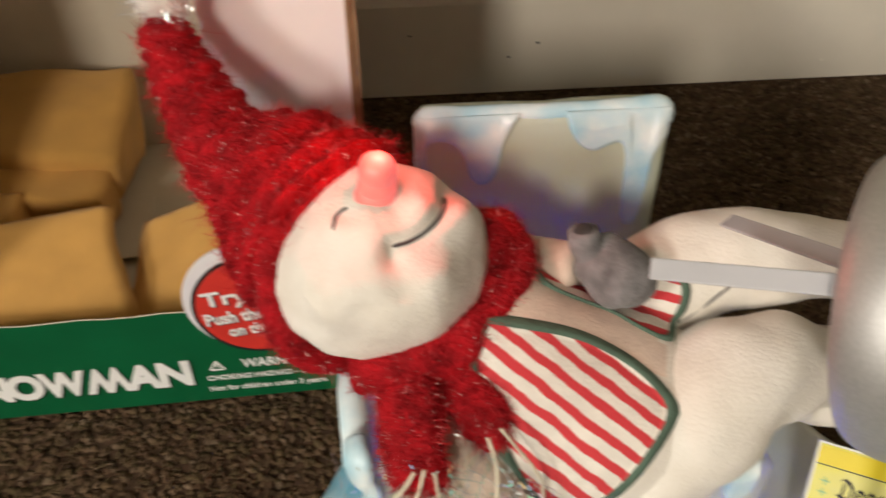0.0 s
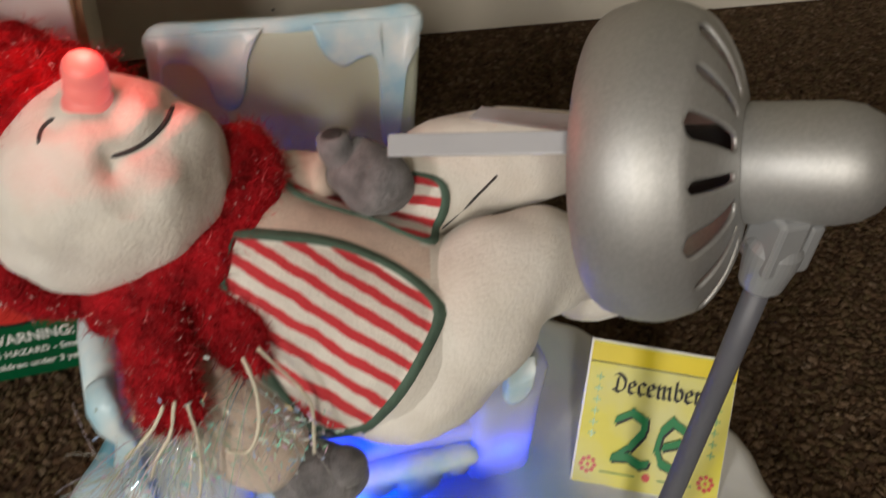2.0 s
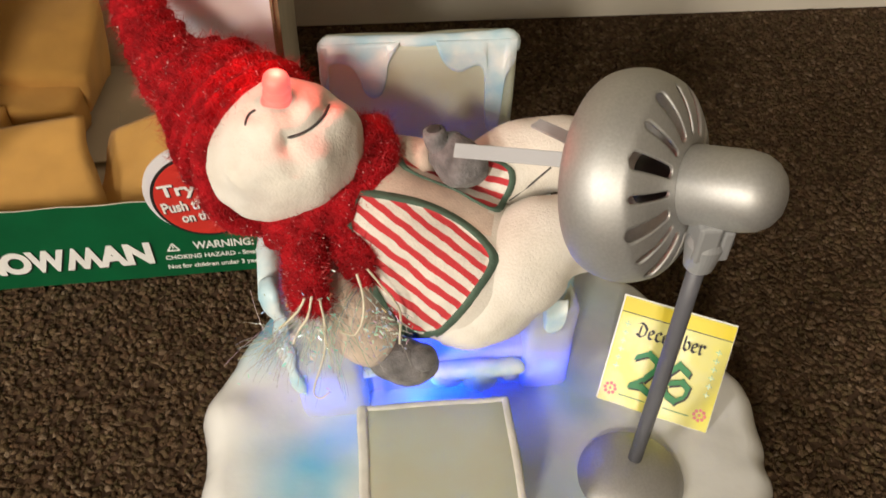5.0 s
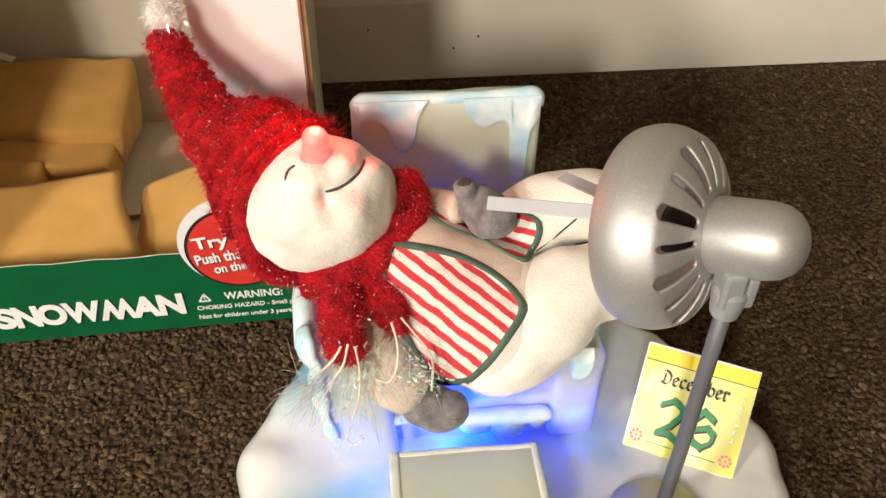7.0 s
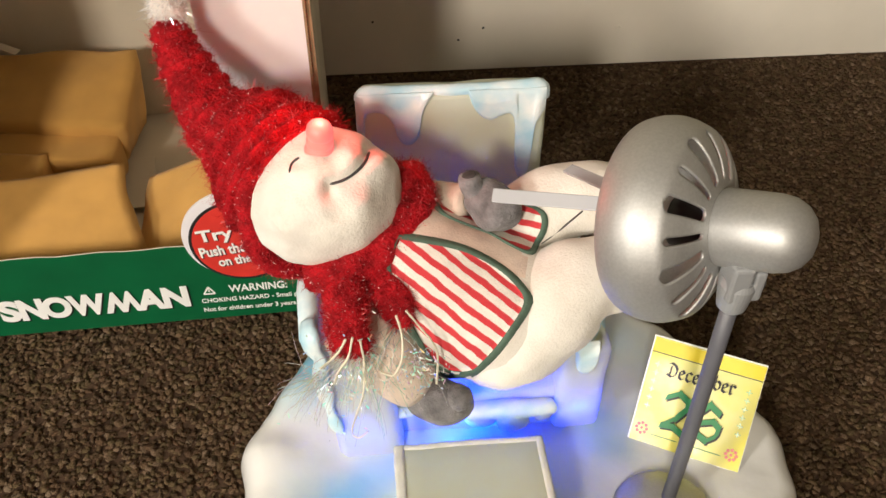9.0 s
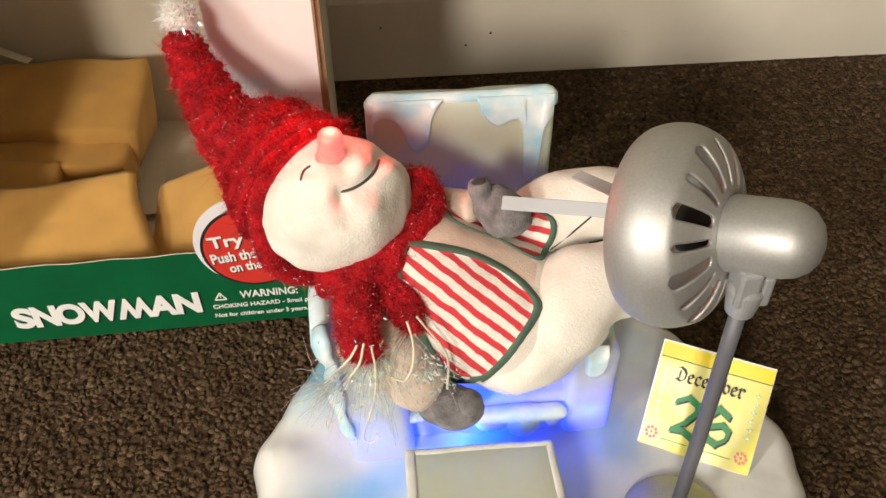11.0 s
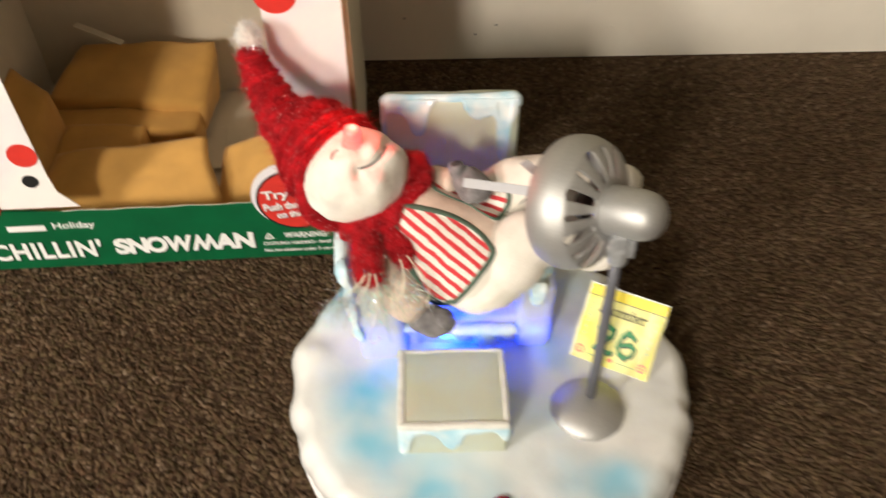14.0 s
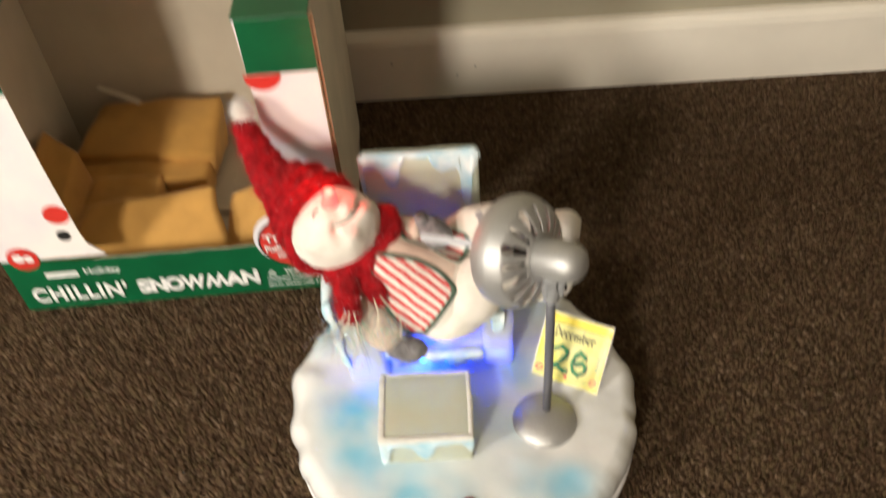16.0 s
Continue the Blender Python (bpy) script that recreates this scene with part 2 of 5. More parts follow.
def lathe(bm, profile, m, seg=48, mat=0, close=False):
    """Turns rows of (axial, radius) round the local z axis of m."""
    rings = []
    for z, r in profile:
        if r < 1e-6:
            rings.append([bm.verts.new(m @ Vector((0, 0, z)))])
        else:
            rings.append([bm.verts.new(m @ Vector((r * math.cos(2 * math.pi * k / seg), r * math.sin(2 * math.pi * k / seg), z))) for k in range(seg)])
    for a, b in zip(rings, rings[1:]):
        for k in range(seg):
            vs = [a[k % len(a)], a[(k + 1) % len(a)], b[(k + 1) % len(b)], b[k % len(b)]]
            vs = list(dict.fromkeys(vs))
            if len(vs) > 2:
                bm.faces.new(vs).material_index = mat
    return rings


def sheet(bm, outline, m, thick, mat=0, bevel=0.0):
    """A flat plate with the given 2D outline in the local xy plane of m, its face at local z = thick."""
    vs = [bm.verts.new((x, y, 0)) for x, y in outline]
    f = bm.faces.new(vs)
    r = bmesh.ops.extrude_face_region(bm, geom=[f])
    top = [v for v in r["geom"] if isinstance(v, bmesh.types.BMVert)]
    bmesh.ops.translate(bm, verts=top, vec=(0, 0, thick))
    for v in vs + top:
        v.co = m @ v.co
    for v in vs + top:
        for g in v.link_faces:
            g.material_index = mat
    return bm


# ---- the room ----
def structure(name, bm, mat, label, category):
    return tagged(finish(name, bm, mat, smooth=False), label, category, kind="structure")


FRONT, LEFT, RIGHT, BACK, TOP = -1.75, -1.09, 2.4, 0.412, 2.4
bm = bmesh.new()
box(bm, (LEFT - 0.2, FRONT - 0.2, -0.06), (RIGHT + 0.2, BACK + 0.1, -0.0012))
structure("floor", bm, M_CARPETBACK, "dark brown carpet backing under the pile", "floor")
bm = bmesh.new()
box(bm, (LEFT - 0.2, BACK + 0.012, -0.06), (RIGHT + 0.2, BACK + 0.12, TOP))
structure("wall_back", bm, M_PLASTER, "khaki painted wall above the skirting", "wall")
bm = bmesh.new()
prof = [(0.0, -0.02), (0.0, 0.060), (0.0015, 0.066), (0.005, 0.0705), (0.0115, 0.072), (0.0115, -0.02)]
sheet(bm, prof, Matrix.Translation((LEFT, BACK, 0)) @ Matrix(((0, 0, 1, 0), (1, 0, 0, 0), (0, 1, 0, 0), (0, 0, 0, 1))), RIGHT - LEFT)
structure("baseboard", bm, M_TRIM, "cream painted wooden baseboard with small dents", "baseboard")
bm = bmesh.new()
box(bm, (RIGHT, FRONT, -0.06), (RIGHT + 0.12, BACK + 0.1, TOP))
structure("wall_right", bm, M_ROOM, "plain painted wall", "wall")
bm = bmesh.new()
for lo, hi in (((LEFT - 0.12, FRONT, -0.06), (LEFT, -0.93, TOP)), ((LEFT - 0.12, -0.57, -0.06), (LEFT, BACK + 0.1, TOP)),
               ((LEFT - 0.12, -0.93, -0.06), (LEFT, -0.57, 0.45)), ((LEFT - 0.12, -0.93, 0.95), (LEFT, -0.57, TOP))):
    box(bm, lo, hi)
structure("wall_left", bm, M_ROOM, "plain painted wall with a window opening", "wall")
bm = bmesh.new()
for lo, hi in (((LEFT, FRONT - 0.12, -0.06), (-0.95, FRONT, TOP)), ((-0.51, FRONT - 0.12, -0.06), (RIGHT, FRONT, TOP)),
               ((-0.95, FRONT - 0.12, -0.06), (-0.51, FRONT, 0.8)), ((-0.95, FRONT - 0.12, 1.4), (-0.51, FRONT, TOP))):
    box(bm, lo, hi)
structure("wall_front", bm, M_ROOM, "plain painted wall with a window opening", "wall")
bm = bmesh.new()
box(bm, (LEFT - 0.2, FRONT - 0.2, TOP), (RIGHT + 0.2, BACK + 0.12, TOP + 0.1))
structure("ceiling", bm, M_ROOM, "plain painted ceiling", "ceiling")

# ---- carpet pile ----
def tufts(name, lo, hi, pitch, seed):
    rng = np.random.default_rng(seed)
    nx, ny = int((hi[0] - lo[0]) / pitch), int((hi[1] - lo[1]) / (pitch * 0.87))
    gx, gy = np.meshgrid(np.arange(nx), np.arange(ny))
    x = lo[0] + (gx + 0.5 * (gy % 2)).ravel() * pitch
    y = lo[1] + gy.ravel() * pitch * 0.87
    n = len(x)
    x = x + rng.normal(0, pitch * 0.3, n)
    y = np.minimum(y + rng.normal(0, pitch * 0.3, n), hi[1] - 0.002)
    side = 6
    unit = [(0.0, 0.0, 1.0)] + [(0.72 * math.cos(q * math.pi / 3), 0.72 * math.sin(q * math.pi / 3), 0.72) for q in range(side)] + [(math.cos(q * math.pi / 3), math.sin(q * math.pi / 3), -0.7) for q in range(side)]
    faces = np.array([(0, 1 + q, 1 + (q + 1) % side) for q in range(side)] + [(1 + q, 7 + q, 7 + (q + 1) % side) for q in range(side)] + [(1 + q, 7 + (q + 1) % side, 1 + (q + 1) % side) for q in range(side)])
    a = rng.uniform(0, 2 * np.pi, n)
    r = pitch * rng.uniform(0.5, 0.85, n)
    r2 = r * rng.uniform(0.7, 1.0, n)
    h = rng.uniform(0.0015, 0.0022, n) * np.where(y > hi[1] - 0.008, 0.75, 1.0)
    swell = 0.0004 * np.sin(x * 610 + 2.1 * np.sin(y * 390)) * np.sin(y * 560 + 1.7 * np.sin(x * 430))
    v = np.empty((n, 13, 3))
    lean = rng.normal(0, 0.65, (n, 2))
    for k in range(13):
        ux, uy, uz = unit[k]
        px, py = ux * r, uy * r2
        v[:, k, 0] = x + px * np.cos(a) - py * np.sin(a) + uz * h * lean[:, 0]
        v[:, k, 1] = y + px * np.sin(a) + py * np.cos(a) + uz * h * lean[:, 1]
        v[:, k, 2] = -0.0018 + swell + uz * h + rng.normal(0, 0.00022, n)
        v[:, k, :2] += rng.normal(0, pitch * 0.2, (n, 2))
    me = bpy.data.meshes.new(name)
    f = (faces[None] + 13 * np.arange(n)[:, None, None]).reshape(-1, 3)
    me.from_pydata(v.reshape(-1, 3), [], f.tolist())
    me.materials.append(M_PILE)
    me.polygons.foreach_set("use_smooth", [True] * len(me.polygons))
    return tagged(new(name, me), "dark brown flecked cut-pile carpet", "carpet", kind="stuff")


def pile_material():
    m = bpy.data.materials.new("carpet_pile")
    m.use_nodes = True
    n, l = m.node_tree.nodes, m.node_tree.links
    g = n.new("ShaderNodeNewGeometry")
    ramp = n.new("ShaderNodeValToRGB")
    e = ramp.color_ramp.elements
    e[0].position, e[0].color = 0.0, (0.082, 0.054, 0.03, 1)
    e[1].position, e[1].color = 1.0, (0.2, 0.145, 0.095, 1)
    for p, c in ((0.3, (0.105, 0.062, 0.036, 1)), (0.55, (0.098, 0.071, 0.036, 1)), (0.78, (0.132, 0.086, 0.049, 1)), (0.95, (0.155, 0.105, 0.067, 1))):
        x = e.new(p)
        x.color = c
    l.new(g.outputs["Random Per Island"], ramp.inputs[0])
    co = n.new("ShaderNodeTexCoord")
    fine, broad = n.new("ShaderNodeTexNoise"), n.new("ShaderNodeTexNoise")
    fine.inputs["Scale"].default_value, broad.inputs["Scale"].default_value = 1900.0, 105.0
    hsv = n.new("ShaderNodeHueSaturation")
    gain = n.new("ShaderNodeMath")
    gain.operation = "MULTIPLY"
    for q, lo_, hi_, k in ((fine, 0.62, 1.35, 0), (broad, 0.72, 1.3, 1)):
        mr = n.new("ShaderNodeMapRange")
        mr.inputs[1].default_value, mr.inputs[2].default_value, mr.inputs[3].default_value, mr.inputs[4].default_value = 0.3, 0.7, lo_, hi_
        l.new(co.outputs["Object"], q.inputs["Vector"])
        l.new(q.outputs["Fac"], mr.inputs[0])
        l.new(mr.outputs[0], gain.inputs[k])
    l.new(ramp.outputs[0], hsv.inputs["Color"])
    l.new(gain.outputs[0], hsv.inputs["Value"])
    l.new(hsv.outputs[0], n["Principled BSDF"].inputs["Base Color"])
    bp = n.new("ShaderNodeBump")
    bp.inputs["Strength"].default_value, bp.inputs["Distance"].default_value = 1.0, 0.0009
    l.new(fine.outputs["Fac"], bp.inputs["Height"])
    l.new(bp.outputs["Normal"], n["Principled BSDF"].inputs["Normal"])
    n["Principled BSDF"].inputs["Roughness"].default_value = 0.95
    n["Principled BSDF"].inputs["Specular IOR Level"].default_value = 0.1
    return m


M_PILE = pile_material()
tufts("carpet_pile", (-0.46, -0.22), (0.62, BACK), 0.0029, 3)
tufts("carpet_pile", (-0.62, -0.42), (-0.46, BACK), 0.006, 6)
tufts("carpet_pile", (0.62, -0.42), (0.85, BACK), 0.006, 7)
tufts("carpet_pile", (-0.46, -0.42), (0.62, -0.22), 0.006, 8)
tufts("carpet_pile", (LEFT, -1.2), (-0.62, BACK), 0.014, 4)
tufts("carpet_pile", (0.85, -1.2), (2.4, BACK), 0.014, 5)

# dents and specks on the baseboard
base_ob = bpy.data.objects["baseboard"]
for x, z, r, mat in ((0.131, 0.029, 0.0022, M_TRIM), (0.03, 0.033, 0.0009, M_BLACKINK), (0.012, 0.024, 0.0008, M_BLACKINK), (-0.05, 0.041, 0.0008, M_BLACKINK), (0.167, 0.009, 0.0014, M_TRIM), (0.22, 0.012, 0.0012, M_TRIM)):
    bm = bmesh.new()
    m = Matrix.Translation((x, BACK, z)) @ Matrix.Rotation(radians(90), 4, "X")
    lathe(bm, [(-0.0005, r), (0.0004, r), (0.0005, r * 0.8), (0.0001, r * 0.55), (0.0, 0.0)], m, 14)
    part("paint_dent", bm, mat, base_ob)


# ---- fibres ----
def fibres(name, source, count, length, width, mats, parent, seed, label="", out=0.7, share=(1.0,)):
    """Loose blades that grow from the faces of a mesh."""
    rng = np.random.default_rng(seed)
    me = source.data
    polys = [p for p in me.polygons]
    area = np.array([p.area for p in polys])
    pick = rng.choice(len(polys), count, p=area / area.sum())
    verts, faces, idx = [], [], []
    for i, k in enumerate(pick):
        p = polys[k]
        vs = [me.vertices[j].co for j in p.vertices]
        w = rng.dirichlet(np.ones(len(vs)))
        c = Vector((0, 0, 0))
        for a, v in zip(w, vs):
            c += v * float(a)
        d = (p.normal * out + Vector(rng.normal(0, 0.55, 3))).normalized()
        s = d.cross(Vector(rng.normal(0, 1, 3))).normalized() * width * float(rng.uniform(0.6, 1.2))
        ln = length * float(rng.uniform(0.4, 1.25))
        bend = Vector(rng.normal(0, 0.25, 3)) * ln
        o = len(verts)
        mid, tip = c + d * ln * 0.55 + bend * 0.3, c + d * ln + bend
        verts += [c - s - d * 0.0006, c + s - d * 0.0006, mid + s * 0.8, mid - s * 0.8, tip]
        faces += [(o, o + 1, o + 2, o + 3), (o + 3, o + 2, o + 4)]
        m = int(rng.choice(len(mats), p=share))
        idx += [m, m]
    out_me = bpy.data.meshes.new(name)
    out_me.from_pydata(verts, [], faces)
    for m in mats:
        out_me.materials.append(m)
    out_me.polygons.foreach_set("material_index", idx)
    ob = new(name, out_me)
    ob.parent = parent
    if label:
        tagged(ob, label)
    tagged(ob, kind="stuff")
    return ob


M_FIBRE = material("red_fibre", (0.55, 0.01, 0.018), 0.36, var=0.35, scale=90, spec=0.55)
# sparkle of the red tinsel put into a pinkish white base colour
M_SPARKLE = material("painted_sparkle", (0.95, 0.6, 0.57), 0.2, metal=0.0, var=0.2)
M_WHITEFIBRE = material("white_fibre", (0.85, 0.83, 0.8), 0.7, var=0.1)
M_CLEAR = material("clear_tinsel", (0.8, 0.8, 0.82), 0.12, metal=0.35, var=0.1)


def iridescent(first=(0.85, 0.83, 0.78), last=(0.9, 0.88, 0.8), between=((0.55, (0.85, 0.84, 0.8, 1)), (0.62, (0.3, 0.85, 0.6, 1)), (0.72, (0.85, 0.75, 0.35, 1)), (0.8, (0.4, 0.75, 0.85, 1)), (0.88, (0.85, 0.6, 0.75, 1)))):
    m = material("iridescent_tinsel_and_glints", (0.75, 0.75, 0.75), 0.1, metal=0.6)
    n, l = m.node_tree.nodes, m.node_tree.links
    g = n.new("ShaderNodeNewGeometry")
    ramp = n.new("ShaderNodeValToRGB")
    e = ramp.color_ramp.elements
    e[0].color, e[1].color = (*first, 1), (*last, 1)
    for p, c in between:
        x = e.new(p)
        x.color = c
    l.new(g.outputs["Random Per Island"], ramp.inputs[0])
    l.new(ramp.outputs[0], n["Principled BSDF"].inputs["Base Color"])
    return m


M_IRID = iridescent()
M_IRID.node_tree.nodes["Principled BSDF"].inputs["Metallic"].default_value = 0.25
M_IRID.node_tree.nodes["Principled BSDF"].inputs["Alpha"].default_value = 0.75
# glints of the tinsel put into bright base colours, hardly metallic
M_GLINT = iridescent((0.35, 0.95, 0.6), (0.95, 0.8, 0.3), ((0.2, (0.9, 0.9, 0.9, 1)), (0.4, (0.25, 0.9, 0.75, 1)), (0.55, (0.9, 0.95, 0.9, 1)), (0.7, (0.35, 0.65, 0.95, 1)), (0.85, (0.95, 0.6, 0.85, 1))))
M_GLINT.node_tree.nodes["Principled BSDF"].inputs["Metallic"].default_value = 0.15


# ---- lettering and flat print ----
def lettering(text, width, height, mats, parent, m, bold=0.0, thick=0.0002, name="lettering", shear=0.0, spacing=1.0, label=""):
    """Raised print whose lower left corner is at the origin of m, in its local xy plane."""
    cu = bpy.data.curves.new(name, "FONT")
    cu.body, cu.extrude, cu.offset, cu.shear, cu.space_character = text, 0.02, bold, shear, spacing
    ob = bpy.data.objects.new(name, cu)
    me = bpy.data.meshes.new_from_object(ob)
    co = np.empty(len(me.vertices) * 3)
    me.vertices.foreach_get("co", co)
    co = co.reshape(-1, 3)
    lo, hi = co.min(0), co.max(0)
    co = (co - lo) / (hi - lo) * np.array([width, height, thick])
    me.vertices.foreach_set("co", co.ravel())
    me.transform(m)
    me.materials.clear()
    me.materials.append(mats)
    me.polygons.foreach_set("use_smooth", [False] * len(me.polygons))
    me.update()
    out = new(name, me)
    out.parent = parent
    bpy.data.objects.remove(ob)
    if label:
        tagged(out, label)
    return out


def disc(bm, c, r, z0, z1, m, seg=40, mat=0, a0=0.0, a1=2 * math.pi):
    pts = [(c[0] + r * math.cos(a0 + (a1 - a0) * k / seg), c[1] + r * math.sin(a0 + (a1 - a0) * k / seg)) for k in range(seg + (0 if a1 - a0 > 6.28 else 1))]
    sheet(bm, pts, m @ Matrix.Translation((0, 0, z0)), z1 - z0, mat)


# ---- the cardboard box ----
BOXM = Matrix.Translation((-0.078, 0.1705, 0.001)) @ Matrix.Rotation(radians(2.0), 4, "Z")
FACE = BOXM @ Matrix.Rotation(radians(90), 4, "X")      # local x to the right, y up, z out of the front
W, D, H, CT = 0.262, 0.2, 0.243, 0.0011
carton = thing("cardboard_box", "opened green and white printed window carton on the carpet", "box")


def card(name, lo, hi, mats, label=""):
    bm = bmesh.new()
    box(bm, lo, hi, 0.0003, 1, BOXM)
    return part(name, bm, mats, carton, label, smooth=False)


card("back_panel", (-W, D - CT, 0), (0, D, H), M_CARD)
card("side_panel", (-W, CT, 0), (-W + CT, D - CT, H), M_CARD)
card("side_panel", (-CT, CT, 0), (0, D - CT, H), M_CARD)
card("bottom_panel", (-W + CT, CT, 0.0), (-CT, D - CT, CT), M_CARD)
card("top_strip", (-W, 0, H), (-W + 0.066, D, H + CT), M_GREEN, "green printed top edge")
card("top_strip", (-0.047, 0, H), (0, D, H + CT), M_GREEN, "green printed top edge")
card("top_strip", (-W + 0.066, D - 0.05, H), (-0.047, D, H + CT), M_CARD)

bm = bmesh.new()
pts = [(-W, 0), (0, 0), (0, 0.056), (-0.04, 0.056), (-0.066, 0.0535)] + [(-0.07 - 0.125 * k / 12, 0.052 + 0.0005 * math.sin(k * 1.9)) for k in range(13)] + [(-W, 0.056)]
sheet(bm, pts, FACE @ Matrix.Translation((0, 0, -CT)), CT)
front_panel = part("front_panel", bm, M_GREEN, carton, "green printed front panel with white lettering", smooth=False)


def post(x0, x1, bow, top_green):
    """A printed upright of the front frame; its inner edge is bowed."""
    bm = bmesh.new()
    n = 14
    zs = [0.056 + (H - 0.056) * k / n for k in range(n + 1)]
    inner = [bow(z) for z in zs]
    if x1 == 0:
        pts = [(x1, zs[0]), (x1, zs[-1])] + [(i, z) for i, z in reversed(list(zip(inner, zs)))]
    else:
        pts = [(x0, zs[-1]), (x0, zs[0])] + [(i, z) for i, z in zip(inner, zs)]
    sheet(bm, pts, FACE @ Matrix.Translation((0, 0, -CT)), CT)
    ob = part("front_post", bm, M_PRINT, carton, "glossy white printed upright of the carton front", smooth=False)
    bm = bmesh.new()
    a, b = (bow(0.204), 0.0) if x1 == 0 else (x0, bow(0.204))
    sheet(bm, [(a, 0.204), (b, 0.204), (b, H), (a, H)], FACE, 0.0004)
    part("green_band", bm, M_GREEN, ob, "green printed band", smooth=False)
    return ob


right_post = post(-0.048, 0, lambda z: -0.048 + 0.004 * math.sin((z - 0.056) * 14) - 0.006 * max(0, (0.085 - z) / 0.03) ** 2, True)
left_post = post(-W, -0.195, lambda z: -0.193 - 0.004 * math.sin((z - 0.056) * 12) + 0.012 * max(0, (0.075 - z) / 0.02) ** 2, True)
bm = bmesh.new()
disc(bm, (-0.0355, 0.2035), 0.0118, 0.0, 0.0005, FACE, 24, 0, math.pi, 2 * math.pi)
part("printed_bauble", bm, M_REDINK, right_post, "red printed bauble", smooth=False)
bm = bmesh.new()
disc(bm, (-0.204, 0.1), 0.009, 0.0, 0.0005, FACE, 24)
part("printed_bauble", bm, M_REDINK, left_post, "red printed bauble", smooth=False)
bm = bmesh.new()
disc(bm, (-0.206, 0.079), 0.005, 0.0, 0.0005, FACE, 20)
part("printed_shape", bm, M_BLACKINK, left_post, "dark printed shape", smooth=False)
bm = bmesh.new()
box(bm, (-0.0003, 0, 0.0), (0.0008, 0.0012, H), m=BOXM)
part("raw_edge", bm, M_KRAFT, carton, "brown raw cardboard edge", smooth=False)
bm = bmesh.new()
box(bm, (0.0, 0.003, 0.0), (0.0007, D, H), m=BOXM)
part("outer_sleeve", bm, M_CARD, carton, "pale cardboard side", smooth=False)
bm = bmesh.new()
box(bm, (0.0008, 0.0014, 0.0), (0.0022, 0.0026, H), m=BOXM)
box(bm, (0.0022, 0.0012, 0.0), (0.0029, 0.0026, H), m=BOXM)
part("raw_edge", bm, M_KRAFT, carton, "brown raw cardboard edge", smooth=False)

bm = bmesh.new()
tube(bm, [(*(FACE @ Vector((-0.07 - 0.125 * q / 12, 0.0521 + 0.0005 * math.sin(q * 1.9), -CT / 2))), 0.00028) for q in range(13)], 6)
part("torn_edge", bm, M_CARD, front_panel, "pale torn card edge", smooth=False)
# print on the front panel
P0 = FACE @ Matrix.Translation((0, 0, 0.0001))
at = lambda x, y: P0 @ Matrix.Translation((x, y, 0))
for off, mat, dz in ((0.0007, M_BLACKINK, 0.0), (0.0, M_WHITEINK, 0.0002)):
    lettering("CHILLIN'", 0.074, 0.0165, mat, front_panel, P0 @ Matrix.Translation((-0.2525 + off, 0.0085 - off, dz)) @ Matrix.Rotation(radians(0.5), 4, "Z"), bold=0.034, spacing=1.12)
    for i, (letter, a, b) in enumerate((("S", 0.0, 0.106), ("N", 0.102, 0.236), ("O", 0.226, 0.376), ("W", 0.362, 0.56), ("W", 0.545, 0.745), ("A", 0.715, 0.872), ("N", 0.86, 1.0))):
        spot = P0 @ Matrix.Translation((-0.17 + off, 0.0101 - off, dz)) @ Matrix.Rotation(radians(0.5), 4, "Z") @ Matrix.Translation((0.0948 * a, 0, 0.00002 * i))
        wide = 0.0948 * (b - a)
        if i == 4:
            spot = spot @ Matrix.Translation((wide, 0.015, 0)) @ Matrix.Rotation(math.pi, 4, "Z")
        lettering(letter, wide, 0.015, mat, front_panel, spot, bold=0.05)
lettering("Holiday", 0.0275, 0.0075, M_WHITEINK, front_panel, at(-0.205, 0.035), bold=0.01)
lettering("WARNING:", 0.03, 0.0052, M_WHITEINK, front_panel, at(-0.0545, 0.0185), bold=0.02)
lettering("CHOKING HAZARD - Small parts.", 0.0565, 0.0039, M_WHITEINK, front_panel, at(-0.0695, 0.0112), bold=0.016)
lettering("Not for children under 3 years.", 0.049, 0.0039, M_WHITEINK, front_panel, at(-0.0695, 0.0046), bold=0.016)
bm = bmesh.new()
sheet(bm, [(-0.235, 0.0355), (-0.21, 0.0355), (-0.21, 0.0405), (-0.235, 0.0405)], P0, 0.0002)
part("print_bar", bm, M_WHITEINK, front_panel, "white printed bar", smooth=False)
bm = bmesh.new()
for a, b in (((0, 0), (0.0058, 0)), ((0.0058, 0), (0.0029, 0.005)), ((0.0029, 0.005), (0, 0))):
    d = Vector((b[0] - a[0], b[1] - a[1])).normalized() * 0.0004
    nrm = Vector((-d.y, d.x))
    sheet(bm, [(a[0] + nrm.x, a[1] + nrm.y), (a[0] - nrm.x, a[1] - nrm.y), (b[0] - nrm.x, b[1] - nrm.y), (b[0] + nrm.x, b[1] + nrm.y)], at(-0.0675, 0.0185), 0.0002)
sheet(bm, [(0.0026, 0.0014), (0.0032, 0.0014), (0.0032, 0.0035), (0.0026, 0.0035)], at(-0.0675, 0.0185), 0.0002)
part("warning_triangle", bm, M_WHITEINK, front_panel, "white printed warning triangle", smooth=False)

